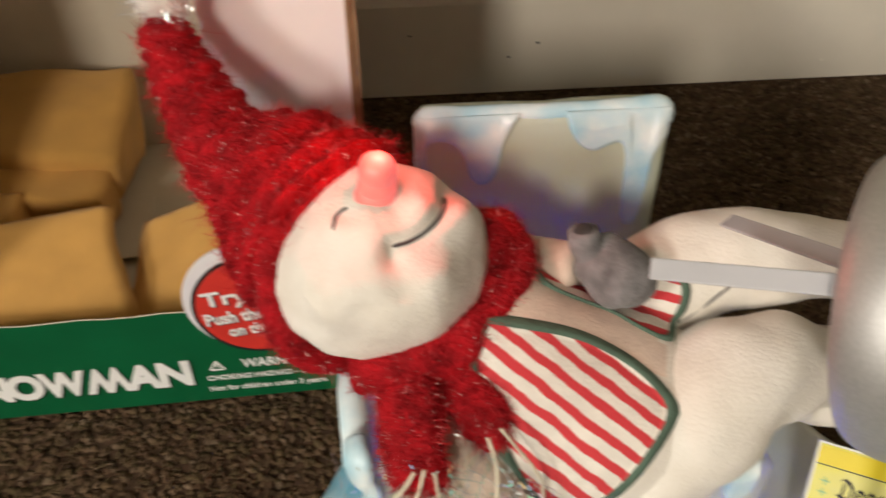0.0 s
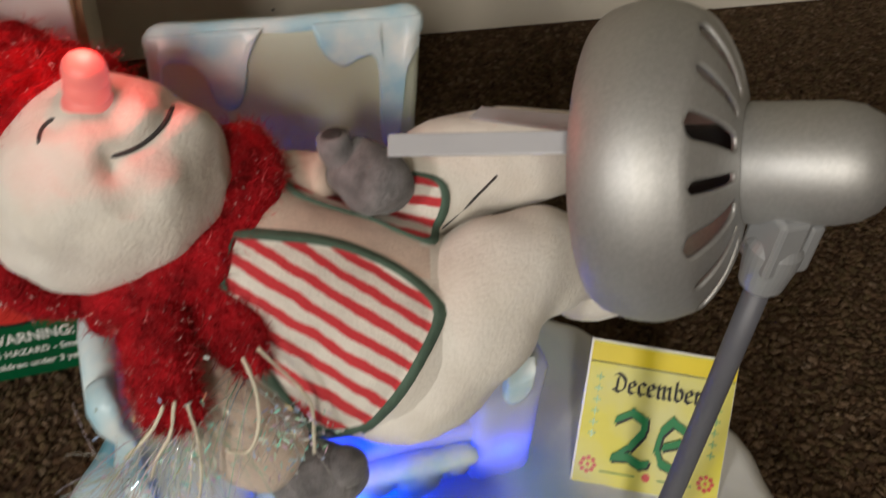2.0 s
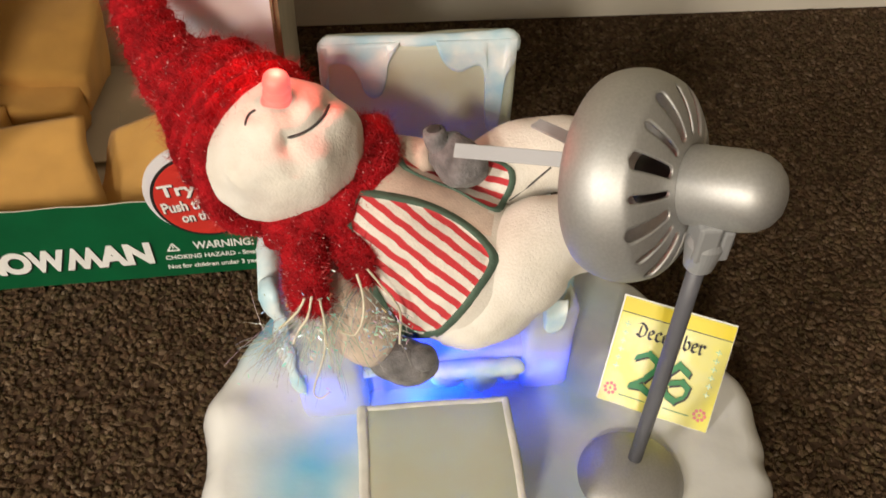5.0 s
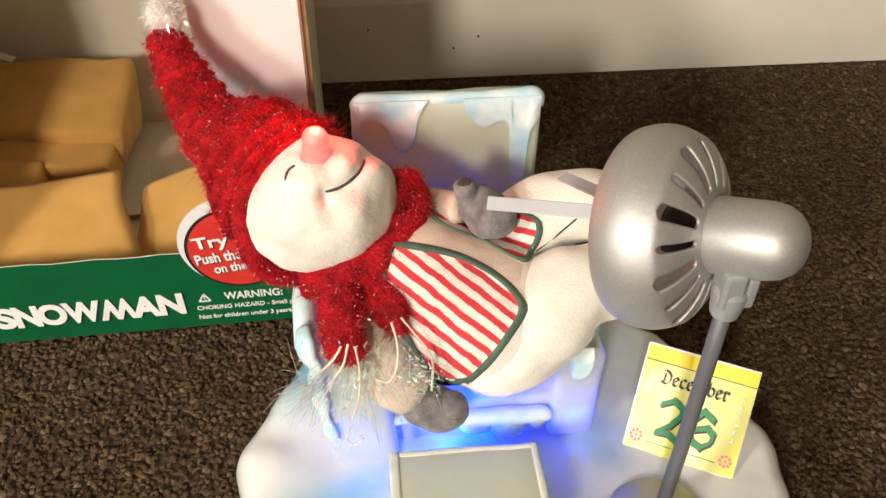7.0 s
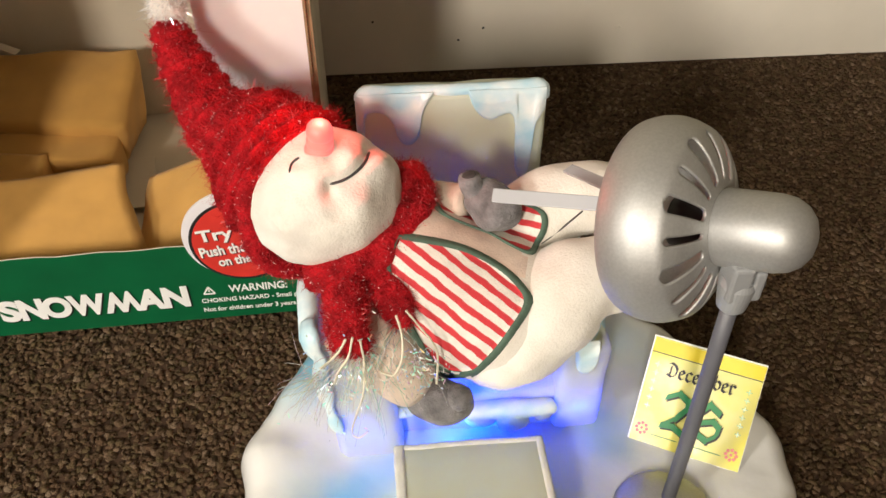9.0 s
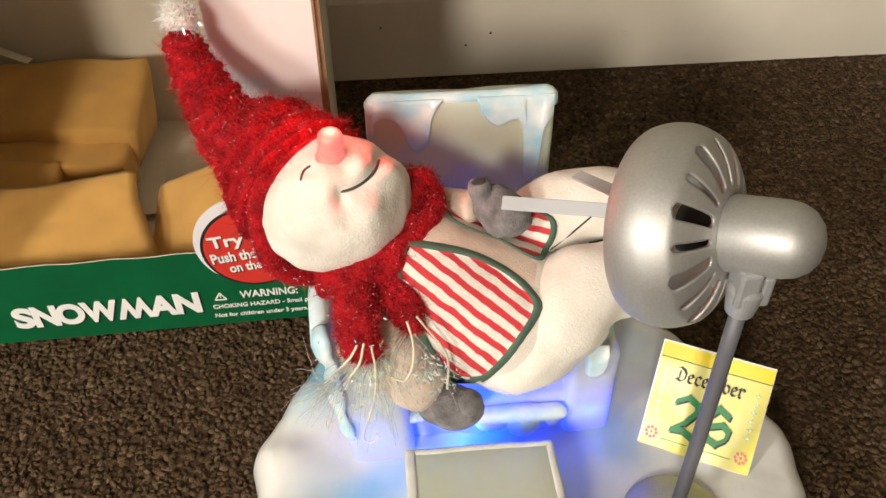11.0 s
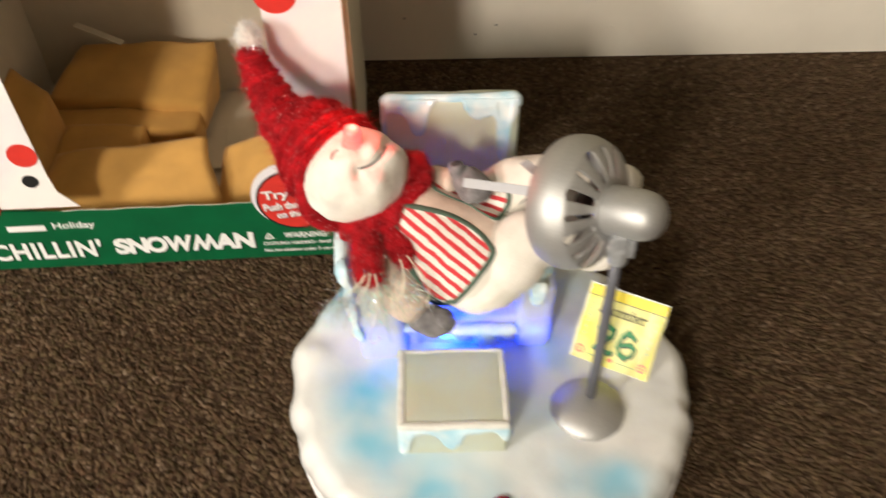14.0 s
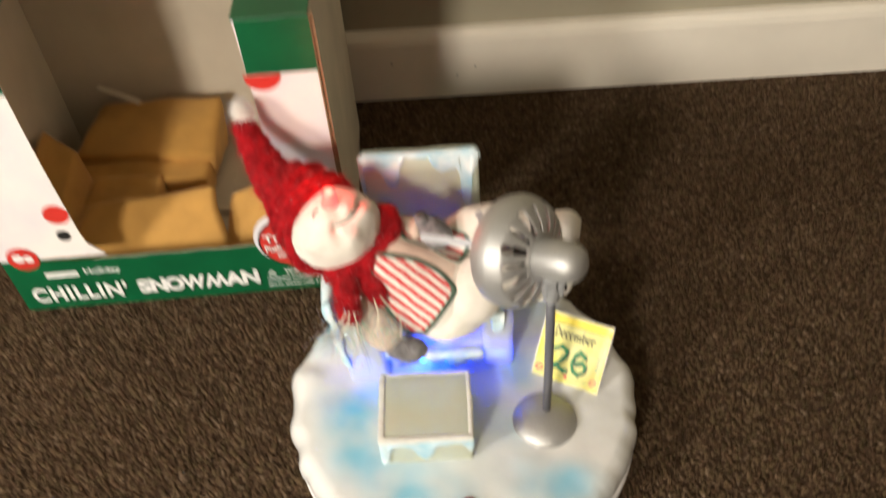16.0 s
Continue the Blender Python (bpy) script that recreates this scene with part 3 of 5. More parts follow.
# round badge
BX, BY, BR = -0.0426, 0.0535, 0.0258
bm = bmesh.new()
disc(bm, (BX - 0.0006, BY + 0.0034), BR + 0.0022, -CT, 0.0003, FACE, 56)
badge = part("badge", bm, M_PRINT, front_panel, "die-cut round badge with a white rim", smooth=False)
bm = bmesh.new()
disc(bm, (BX, BY), BR, 0.0003, 0.0006, FACE, 56)
part("badge_ring", bm, M_BLACKINK, front_panel, "black ring", smooth=False)
bm = bmesh.new()
disc(bm, (BX, BY), BR - 0.0016, 0.0006, 0.0009, FACE, 56)
part("badge_disc", bm, M_REDINK, front_panel, "red printed disc", smooth=False)
for off, mat, dz in ((0.0006, M_BLACKINK, 0.0009), (0.0, M_WHITEINK, 0.0011)):
    for word, x, y, w, h in (("Try Me!", -0.0207, -0.0008, 0.038, 0.0098), ("Push the Button", -0.0213, -0.0087, 0.043, 0.0066), ("on the Base.", -0.0133, -0.0154, 0.031, 0.006)):
        lettering(word, w, h, mat, front_panel, FACE @ Matrix.Translation((BX + x + off, BY + y - off, dz)) @ Matrix.Rotation(radians(6), 4, "Z"), bold=0.025)
bm = bmesh.new()
disc(bm, (-W + 0.018, 0.0585), 0.0115, 0.0005, 0.0009, FACE, 36)
logo = part("logo_disc", bm, M_REDINK, left_post, "red round logo shape", smooth=False)
bm = bmesh.new()
disc(bm, (-W + 0.015, 0.0595), 0.0042, 0.0009, 0.0011, FACE, 20)
disc(bm, (-W + 0.0225, 0.0585), 0.0034, 0.0009, 0.0011, FACE, 20)
part("logo_shape", bm, M_WHITEINK, left_post, "white logo shape", smooth=False)


# ---- packing foam in the box ----
def foam(pts_lo, pts_hi, label, seed, jag=0.0016, bite=0.0):
    """A rough-cut slab between a lower and an upper outline of four corners each."""
    bm = bmesh.new()
    lo = [Vector(p) for p in pts_lo]
    hi = [Vector(p) for p in pts_hi]
    n = 16
    grid = lambda q, u, v: (q[0] * (1 - u) + q[1] * u) * (1 - v) + (q[3] * (1 - u) + q[2] * u) * v
    layers = []
    for w in (0.0, 0.2, 0.4, 0.6, 0.8, 1.0):
        dent = bite * math.exp(-((w - 0.45) / 0.22) ** 2)
        rows = [[bm.verts.new(grid(lo, i / n, j / n).lerp(grid(hi, i / n, j / n), w) - Vector((dent * max(0.0, i / n - 0.6) / 0.4, 0, 0))) for i in range(n + 1)] for j in range(n + 1)]
        layers.append(rows)
    for rows, flip in ((layers[0], 1), (layers[-1], 0)):
        for j in range(n):
            for i in range(n):
                bm.faces.new((rows[j][i], rows[j][i + 1], rows[j + 1][i + 1], rows[j + 1][i]))
    for a, b in zip(layers, layers[1:]):
        for i in range(n):
            bm.faces.new((a[0][i], a[0][i + 1], b[0][i + 1], b[0][i]))
            bm.faces.new((a[n][i], a[n][i + 1], b[n][i + 1], b[n][i]))
            bm.faces.new((a[i][0], a[i + 1][0], b[i + 1][0], b[i][0]))
            bm.faces.new((a[i][n], a[i + 1][n], b[i + 1][n], b[i][n]))
    bmesh.ops.delete(bm, geom=[v for v in bm.verts if not v.link_faces], context="VERTS")
    for v in bm.verts:
        p = v.co * 24 + Vector((seed * 7.1, 0, 0))
        v.co += Vector((noise.noise(p), noise.noise(p + Vector((9, 0, 0))), noise.noise(p + Vector((0, 9, 0))))) * jag * 2.2
        v.co += Vector((noise.noise(p * 4), noise.noise(p * 4 + Vector((9, 0, 0))), noise.noise(p * 4 + Vector((0, 9, 0))))) * 0.0014
    for _ in range(1):
        bmesh.ops.smooth_vert(bm, verts=bm.verts, factor=0.5, use_axis_x=True, use_axis_y=True, use_axis_z=True)
    ob = finish("foam_block", bm, M_FOAM)
    return tagged(ob, label, "packing foam", "packing foam in the carton")


foam([(-0.305, 0.18, 0.004), (-0.174, 0.18, 0.004), (-0.19, 0.232, 0.004), (-0.3, 0.222, 0.004)],
     [(-0.302, 0.176, 0.04), (-0.172, 0.177, 0.041), (-0.187, 0.236, 0.06), (-0.29, 0.222, 0.056)], "rough-cut yellow packing foam leaning inside the carton", 1, 0.002, 0.02)
foam([(-0.322, 0.292, 0.022), (-0.205, 0.29, 0.02), (-0.205, 0.348, 0.004), (-0.318, 0.348, 0.004)],
     [(-0.32, 0.292, 0.05), (-0.2, 0.286, 0.048), (-0.197, 0.344, 0.068), (-0.302, 0.346, 0.064)], "long slab of yellow packing foam inside the carton", 2)
foam([(-0.33, 0.272, 0.01), (-0.208, 0.27, 0.01), (-0.206, 0.289, 0.012), (-0.325, 0.2905, 0.012)],
     [(-0.33, 0.272, 0.0365), (-0.207, 0.269, 0.0345), (-0.205, 0.289, 0.0405), (-0.323, 0.2905, 0.043)], "thin lower strip of yellow foam before the long slab", 9)
foam([(-0.336, 0.18, 0.004), (-0.303, 0.18, 0.004), (-0.3, 0.27, 0.004), (-0.335, 0.285, 0.004)],
     [(-0.337, 0.18, 0.056), (-0.306, 0.18, 0.042), (-0.304, 0.272, 0.07), (-0.335, 0.285, 0.088)], "yellow packing foam along the carton side", 3, 0.0022)
foam([(-0.305, 0.232, 0.004), (-0.246, 0.24, 0.004), (-0.244, 0.27, 0.004), (-0.303, 0.268, 0.004)],
     [(-0.305, 0.234, 0.036), (-0.246, 0.24, 0.034), (-0.244, 0.27, 0.042), (-0.303, 0.268, 0.045)], "small yellow packing foam piece inside the carton", 4)
foam([(-0.18, 0.182, 0.004), (-0.084, 0.182, 0.004), (-0.085, 0.25, 0.004), (-0.178, 0.234, 0.004)],
     [(-0.18, 0.18, 0.034), (-0.086, 0.18, 0.05), (-0.09, 0.25, 0.08), (-0.178, 0.235, 0.047)], "yellow packing foam wedge inside the carton", 5)
for n, (lo, hi, rot) in enumerate((((-0.085, 0.115, 0.002), (-0.018, 0.165, 0.0028), 6), ((-0.11, 0.07, 0.0036), (-0.075, 0.13, 0.0044), -12), ((-0.15, 0.1, 0.0052), (-0.1, 0.15, 0.006), 15))):
    bm = bmesh.new()
    box(bm, lo, hi, 0.0002, 1, BOXM @ Matrix.Rotation(radians(rot * 0.3), 4, "Z"))
    tagged(finish("card_flap", bm, M_CARD, smooth=False), "loose pale cardboard flap on the carton floor", "cardboard", "cardboard flaps in the carton")
bm = bmesh.new()
box(bm, (-0.02, -0.003, 0), (0.02, 0.003, 0.0007), 0, 1, Matrix.Translation((-0.285, 0.339, 0.076)) @ Matrix.Rotation(radians(-18), 4, "Z") @ Matrix.Rotation(radians(14), 4, "Y"))
tagged(finish("paper_strip", bm, M_CARD, smooth=False), "narrow white paper strip on the packing foam", "paper")

# ---- the snow base ----
BASE = Vector((0.0012, 0.04, 0))
bm = bmesh.new()
lathe(bm, [(0.0, 0.0), (0.0, 0.1135), (0.002, 0.1152), (0.0048, 0.1152), (0.0062, 0.114), (0.0064, 0.104), (0.024, 0.1), (0.028, 0.0)], Matrix.Translation(BASE), 128)
snow_base = finish("snow_base", bm, M_RIM)
tagged(snow_base, "round glossy white snow base airbrushed with pale blue", "toy base")


def cover_height(x, y):
    z = 0.0355 + 0.0012 * noise.noise(Vector((x * 26, y * 26, 1.3))) + 0.0006 * noise.noise(Vector((x * 70, y * 70, 4.1)))
    z += 0.010 * math.exp(-((x + 0.098) ** 2 + (y - 0.085) ** 2) / 0.0003) + 0.006 * math.exp(-((x + 0.103) ** 2 + (y - 0.055) ** 2) / 0.00012)
    z += 0.007 * math.exp(-((x + 0.085) ** 2 + (y - 0.115) ** 2) / 0.0004)
    return z


bm = bmesh.new()
NA, SKIRT, TURN_IN = 540, 20, 0.0125
LUMPS = ((2.95, 0.005, 0.1), (3.3, 0.003, 0.08), (3.52, 0.0035, 0.07), (3.85, 0.0025, 0.06), (2.45, 0.003, 0.12), (0.12, 0.003, 0.08), (0.45, 0.002, 0.1), (6.0, 0.0018, 0.06))
cuts = random.Random(17)
CUTS, a = [], 0.05
while a < 6.2:
    CUTS.append((a, cuts.uniform(0.006, 0.012), cuts.uniform(0.035, 0.065), cuts.uniform(-0.5, 0.5)))
    a += cuts.uniform(0.18, 0.42)
rings = []
rows = [(r, 0) for r in np.linspace(0.0, 1.0, 30)[1:]] + [(1.0, k) for k in range(1, SKIRT + 1)]
for r, k in rows:
    ring = []
    for i in range(NA):
        a = 2 * math.pi * i / NA
        d = Vector((math.cos(a), math.sin(a), 0))
        n1 = noise.noise(Vector((d.x * 3.1, d.y * 3.1, 0.5)))
        n2 = noise.noise(Vector((d.x * 9, d.y * 9, 2.5)))
        n3 = noise.noise(Vector((d.x * 22, d.y * 22, 7.5)))
        edge = 0.1143 + 0.0012 * n1 + 0.0009 * n2 + 0.0002 * n3 + sum(h * math.exp(-(math.remainder(a - c, 2 * math.pi) / w) ** 2) for c, h, w in LUMPS)
        nick = 0.0
        for c, h, w, lean in CUTS:
            off = math.remainder(a - c, 2 * math.pi) / w
            nick = max(nick, h * (1 - abs(off - lean) / (1 + lean * (-1 if off > lean else 1))) if abs(off) < 1 else 0.0)
        low = max(0.0066, 0.0078 + 0.002 * n2 + 0.001 * n3)
        p0 = BASE + d * (edge - TURN_IN)
        if k == 0:
            p = BASE + d * r * (edge - TURN_IN)
            z = cover_height(p.x, p.y) - 0.0012 * max(0.0, (r - 0.86) / 0.14) ** 2
        else:
            w = k / SKIRT
            top = cover_height(p0.x, p0.y) - 0.0012
            bend = min(1.0, w * 1.5) * math.pi / 2
            rr = edge - TURN_IN + TURN_IN * math.sin(bend)
            hem = max(0.0, (w - 0.5) / 0.5)
            rr += 0.0006 * n2 * w + (0.0006 * n3 + 0.1 * nick) * hem - (0.0014 * (w - 0.8) / 0.2 if w > 0.8 else 0.0)
            p = BASE + d * rr
            z = low + (top - low) * (0.42 + 0.58 * math.cos(bend) if w < 2 / 3 else 0.42 * (1 - (w - 2 / 3) * 3)) + nick * hem * hem
        ring.append(bm.verts.new((p.x, p.y, z)))
    rings.append(ring)
c = bm.verts.new((BASE.x, BASE.y, cover_height(BASE.x, BASE.y)))
for i in range(NA):
    bm.faces.new((c, rings[0][i], rings[0][(i + 1) % NA]))
for a, b in zip(rings, rings[1:]):
    for i in range(NA):
        bm.faces.new((a[i], b[i], b[(i + 1) % NA], a[(i + 1) % NA]))
cover = part("snow_cover", bm, M_SNOW, snow_base, "lumpy snow layer with a ragged dripping edge")
mod = cover.modifiers.new("thick", "SOLIDIFY")
mod.thickness, mod.offset = 0.0018, -1
bm = bmesh.new()
lathe(bm, [(0.033, 0.0053), (0.0367, 0.0052), (0.0374, 0.0045), (0.0377, 0.0)], Matrix.Translation((0.0014, -0.0428, 0)), 36)
part("push_button", bm, M_BUTTON, snow_base, "dark red round push button")


# ---- ice furniture ----
def drip(cols, m, thick):
    """A plump run of snow from columns (x, top, bottom) in the local xy plane of m, bulging along local z."""
    cols = spline(cols, 4)
    bm = bmesh.new()
    n, rows = 14, []
    for i, (x, t, b) in enumerate(cols):
        w = math.sin(min(1.0, 0.12 + min(i, len(cols) - 1 - i) * 0.16) * math.pi / 2)
        rows.append([bm.verts.new(m @ Vector((x, t + (b - t) * k / n, thick * w * min(1.0, 0.08 + 2.6 * k / n) * math.sqrt(max(0.0, 1 - (1 - min(1.0, (t - b) * (1 - k / n) / 0.0026)) ** 2)) - 0.0002))) for k in range(n + 1)])
    for a, b in zip(rows, rows[1:]):
        for k in range(n):
            bm.faces.new((a[k], b[k], b[k + 1], a[k + 1]))
    back = [[bm.verts.new(v.co - (m.to_3x3() @ Vector((0, 0, 0.0006)))) for v in (r[0], r[-1])] for r in rows]
    for (a, b), (ra, rb) in zip(zip(back, back[1:]), zip(rows, rows[1:])):
        bm.faces.new((a[0], a[1], b[1], b[0]))
        bm.faces.new((ra[0], a[0], b[0], rb[0]))
        bm.faces.new((ra[-1], rb[-1], b[1], a[1]))
    return bm


def facing(x, y, z):
    """Frame of a plate that faces the front: local x to the right, y up."""
    return Matrix.Translation((x, y, z)) @ Matrix.Rotation(radians(90), 4, "X")


def block(name, lo, hi, parent, bevel=0.0025, wob=0.0008, mats=None, label="", taper=None):
    bm = bmesh.new()
    box(bm, lo, hi, bevel, 3)
    bmesh.ops.subdivide_edges(bm, edges=[e for e in bm.edges if e.calc_length() > 0.01], cuts=5, use_grid_fill=True)
    for v in bm.verts:
        if taper:
            v.co = taper(v.co)
        v.co += Vector((noise.noise(v.co * 60), noise.noise(v.co * 60 + Vector((5, 0, 0))), noise.noise(v.co * 60 + Vector((0, 5, 0))))) * wob
    return part(name, bm, mats or M_ICE, parent, label)


chair = thing("ice_armchair", "toy armchair of pale translucent ice with snow drips", "armchair")
block("backrest", (-0.0575, 0.1455, 0.033), (0.0205, 0.1575, 0.1492), chair, 0.003)
block("seat", (-0.058, 0.062, 0.033), (0.02, 0.147, 0.058), chair)
block("right_arm", (0.0165, 0.0585, 0.033), (0.0365, 0.147, 0.086), chair, 0.004)
block("left_arm", (-0.08, 0.0565, 0.033), (-0.053, 0.147, 0.104), chair, 0.004, taper=lambda p: Vector((p.x + (0.1 - p.z) * 0.1, p.y - (0.1 - p.z) * 0.08, p.z)))
DR = facing(-0.0578, 0.1455, 0.1505)
k = lambda *q: [((x - 193) / 9300, (50 - t) / 6150, (50 - b) / 8200) for x, t, b in q]
part("snow_drip", drip(k((188, 52, 205), (204, 52, 200), (212, 52, 140), (240, 52, 122), (290, 52, 135), (322, 52, 180), (340, 52, 240), (370, 52, 266), (405, 52, 252), (424, 52, 200), (432, 52, 140), (455, 52, 90), (475, 52, 66)), DR, 0.0018), M_DRIP, chair, "white and pale blue snow drip")
part("snow_drip", drip(k((612, 52, 66), (630, 52, 115), (660, 52, 155), (700, 52, 174), (740, 52, 158), (778, 52, 152), (798, 52, 200), (806, 52, 350), (818, 52, 412), (840, 52, 428), (864, 52, 404), (876, 52, 220), (890, 52, 180), (914, 52, 140)), DR, 0.0018), M_DRIP, chair, "white and pale blue snow drip")
bm = bmesh.new()
tube(bm, spline([(-0.0565, 0.1485, 0.1455, 0.0028), (-0.056, 0.1486, 0.148, 0.0034), (-0.05, 0.149, 0.1488, 0.0031), (-0.02, 0.1488, 0.1488, 0.0028), (0.008, 0.149, 0.149, 0.003), (0.0178, 0.149, 0.149, 0.003), (0.0192, 0.149, 0.144, 0.0028)], 4), 14, 0, 0.0007, 120)
part("snow_edge", bm, M_DRIP, chair, "rounded snow along the top edge")
bm = bmesh.new()
tube(bm, spline([(-0.0572, 0.1475, 0.147, 0.0022), (-0.0576, 0.147, 0.135, 0.002), (-0.0574, 0.147, 0.12, 0.0013)], 4), 12, 0, 0.0006, 120)
part("snow_edge", bm, M_DRIP, chair)
bm = bmesh.new()
tube(bm, spline([(-0.0802, 0.0620, 0.1072, 0.0036), (-0.0800, 0.0565, 0.1065, 0.0042), (-0.0793, 0.0545, 0.1015, 0.0040), (-0.0765, 0.0540, 0.095, 0.0030), (-0.0775, 0.0536, 0.086, 0.0034), (-0.0768, 0.0534, 0.077, 0.0040), (-0.0758, 0.0532, 0.067, 0.0028), (-0.0740, 0.0530, 0.058, 0.0034), (-0.0727, 0.0526, 0.053, 0.0026), (-0.0720, 0.0524, 0.0505, 0.0010)], 6), 22, 0, 0.0011, 120, 0.6)
part("snow_edge", bm, M_DRIP, chair, "snow running down the arm")
bm = bmesh.new()
tube(bm, [(-0.0805, 0.0575, 0.103, 0.0035), (-0.081, 0.08, 0.105, 0.004), (-0.0805, 0.11, 0.105, 0.004), (-0.075, 0.145, 0.105, 0.003)], 12, 0, 0.0012, 120)
part("snow_edge", bm, M_DRIP, chair)
SD = facing(0, 0.0625, 0)
bm = bmesh.new()
tube(bm, spline([(-0.059, 0.0605, 0.0535, 0.002), (-0.057, 0.0585, 0.054, 0.0036), (-0.05, 0.0585, 0.0555, 0.0033), (-0.038, 0.059, 0.054, 0.0028), (-0.026, 0.059, 0.0525, 0.0028), (-0.014, 0.0585, 0.0515, 0.0042), (-0.002, 0.0585, 0.0515, 0.0042), (0.009, 0.0585, 0.0515, 0.0042), (0.0145, 0.0585, 0.0512, 0.0036), (0.0165, 0.059, 0.051, 0.0018)], 6), 18, 0, 0.0009, 110)
part("snow_lip", bm, M_DRIP, chair, "snow lip with plump drips along the seat")
for c, r in (((-0.0562, 0.0582, 0.0465), (0.0034, 0.003, 0.0085)), ((-0.0145, 0.0578, 0.0485), (0.007, 0.0036, 0.0062)), ((-0.0015, 0.0572, 0.0465), (0.0072, 0.004, 0.0085)), ((0.0112, 0.0578, 0.0498), (0.0042, 0.0036, 0.0055))):
    bm = bmesh.new()
    ball(bm, c, r, None, 26, 0, 0.0009, 110)
    part("snow_drip", bm, M_DRIP, chair, "plump snow drip")
part("snow_drip", drip([(0.0212, 0.089, 0.081), (0.0226, 0.09, 0.0745), (0.0255, 0.09, 0.0722), (0.0285, 0.09, 0.0738), (0.0302, 0.09, 0.079), (0.0308, 0.089, 0.084)], facing(0, 0.0592, 0), 0.003), M_DRIP, chair, "single snow drip")
bm = bmesh.new()
ball(bm, (0.027, 0.1, 0.0835), (0.012, 0.044, 0.0045), None, 24, 0, 0.0014, 90)
part("snow_cap", bm, M_DRIP, chair, "snow cap on the arm")
bm = bmesh.new()
ball(bm, (-0.026, 0.0605, 0.0445), (0.0045, 0.0016, 0.0015), None, 16)
part("blue_diode", bm, M_LEDBLUE, chair, "small glowing blue diode")

table = thing("ice_table", "small block table of pale ice with a snowy rim", "table")
block("table_block", (-0.0505, -0.0115, 0.033), (0.0055, 0.0375, 0.0613), table, 0.0015, 0.0005)
for lo, hi in (((-0.0515, -0.0125, 0.0585), (0.0065, -0.0086, 0.0622)), ((-0.0515, 0.0349, 0.0585), (0.0065, 0.0382, 0.0616)), ((-0.0516, -0.0125, 0.0585), (-0.0475, 0.038, 0.062)), ((0.0032, -0.0125, 0.0585), (0.0066, 0.038, 0.0617))):
    block("rim", lo, hi, table, 0.0012, 0.0006, M_RIMPAINT, "white snow-painted rim")
TD = facing(0, -0.0115, 0)
part("snow_drip", drip([(-0.0515, 0.0605, 0.0365), (-0.0495, 0.0605, 0.035), (-0.0465, 0.0605, 0.0385), (-0.045, 0.0605, 0.048), (-0.042, 0.0605, 0.0535), (-0.036, 0.0605, 0.0545), (-0.031, 0.0605, 0.051), (-0.0275, 0.0605, 0.0435), (-0.0235, 0.0605, 0.0392), (-0.0195, 0.0605, 0.044), (-0.016, 0.0605, 0.053), (-0.01, 0.0605, 0.0538), (-0.004, 0.0605, 0.0555), (0.0005, 0.0605, 0.053), (0.003, 0.0605, 0.0475), (0.0055, 0.0605, 0.0468), (0.0068, 0.0605, 0.05)], TD, 0.0018), M_DRIP, table, "pale blue snow drips")
part("snow_drip", drip([(-0.0378, 0.0605, 0.0525), (-0.034, 0.0605, 0.0515), (-0.02, 0.0605, 0.0535), (-0.006, 0.0605, 0.0505), (0.0, 0.0605, 0.043), (0.0055, 0.0605, 0.0378), (0.0115, 0.0605, 0.0395)], Matrix.Translation((-0.0505, 0, 0)) @ Matrix.Rotation(radians(-90), 4, "Z") @ Matrix.Rotation(radians(90), 4, "X"), 0.0014), M_DRIP, table, "pale blue snow drips")


# ---- the heat lamp ----
lamp = thing("heat_lamp", "toy silver heat lamp with a slotted hood on a grey pole", "lamp")
bm = bmesh.new()
lathe(bm, [(0.033, 0.0205), (0.0362, 0.0205), (0.0385, 0.0185), (0.0412, 0.0142), (0.0432, 0.008), (0.0441, 0.0)], Matrix.Translation((0.0525, 0.0135, 0)), 64)
part("base_dome", bm, M_SILVER, lamp)
bm = bmesh.new()
tube(bm, [(0.054, 0.0174, 0.041, 0.0027), (0.0538, 0.0172, 0.08, 0.0027), (0.0532, 0.0168, 0.12, 0.00265), (0.0525, 0.0165, 0.158, 0.0026)], 24)
part("pole", bm, M_POLE, lamp, "grey plastic pole")
HC = Vector((0.0368, 0.0372, 0.1702))
AX = Vector((0.74, -0.59, 0.3)).normalized()
HM = Matrix.Translation(HC) @ AX.to_track_quat("Z", "Y").to_matrix().to_4x4()
prof = [(-0.0118, 0.0268), (-0.0111, 0.0284), (-0.0087, 0.0302), (-0.0042, 0.0315), (0.0003, 0.0317), (0.0035, 0.031), (0.0065, 0.0298), (0.009, 0.0284), (0.011, 0.026), (0.0127, 0.0232), (0.014, 0.0203), (0.0149, 0.0175), (0.0155, 0.0148), (0.0159, 0.0125), (0.016, 0.009)]
SLOTS, COLS = 16, 8
curve = spline(prof, 5)
s0 = next(i for i, q in enumerate(curve) if q[0] > 0.0085)
s1 = next(i for i, q in enumerate(curve) if q[0] > 0.0156)
run = [0.0]
for p, q in zip(curve, curve[1:]):
    run.append(run[-1] + math.hypot(q[0] - p[0], q[1] - p[1]))


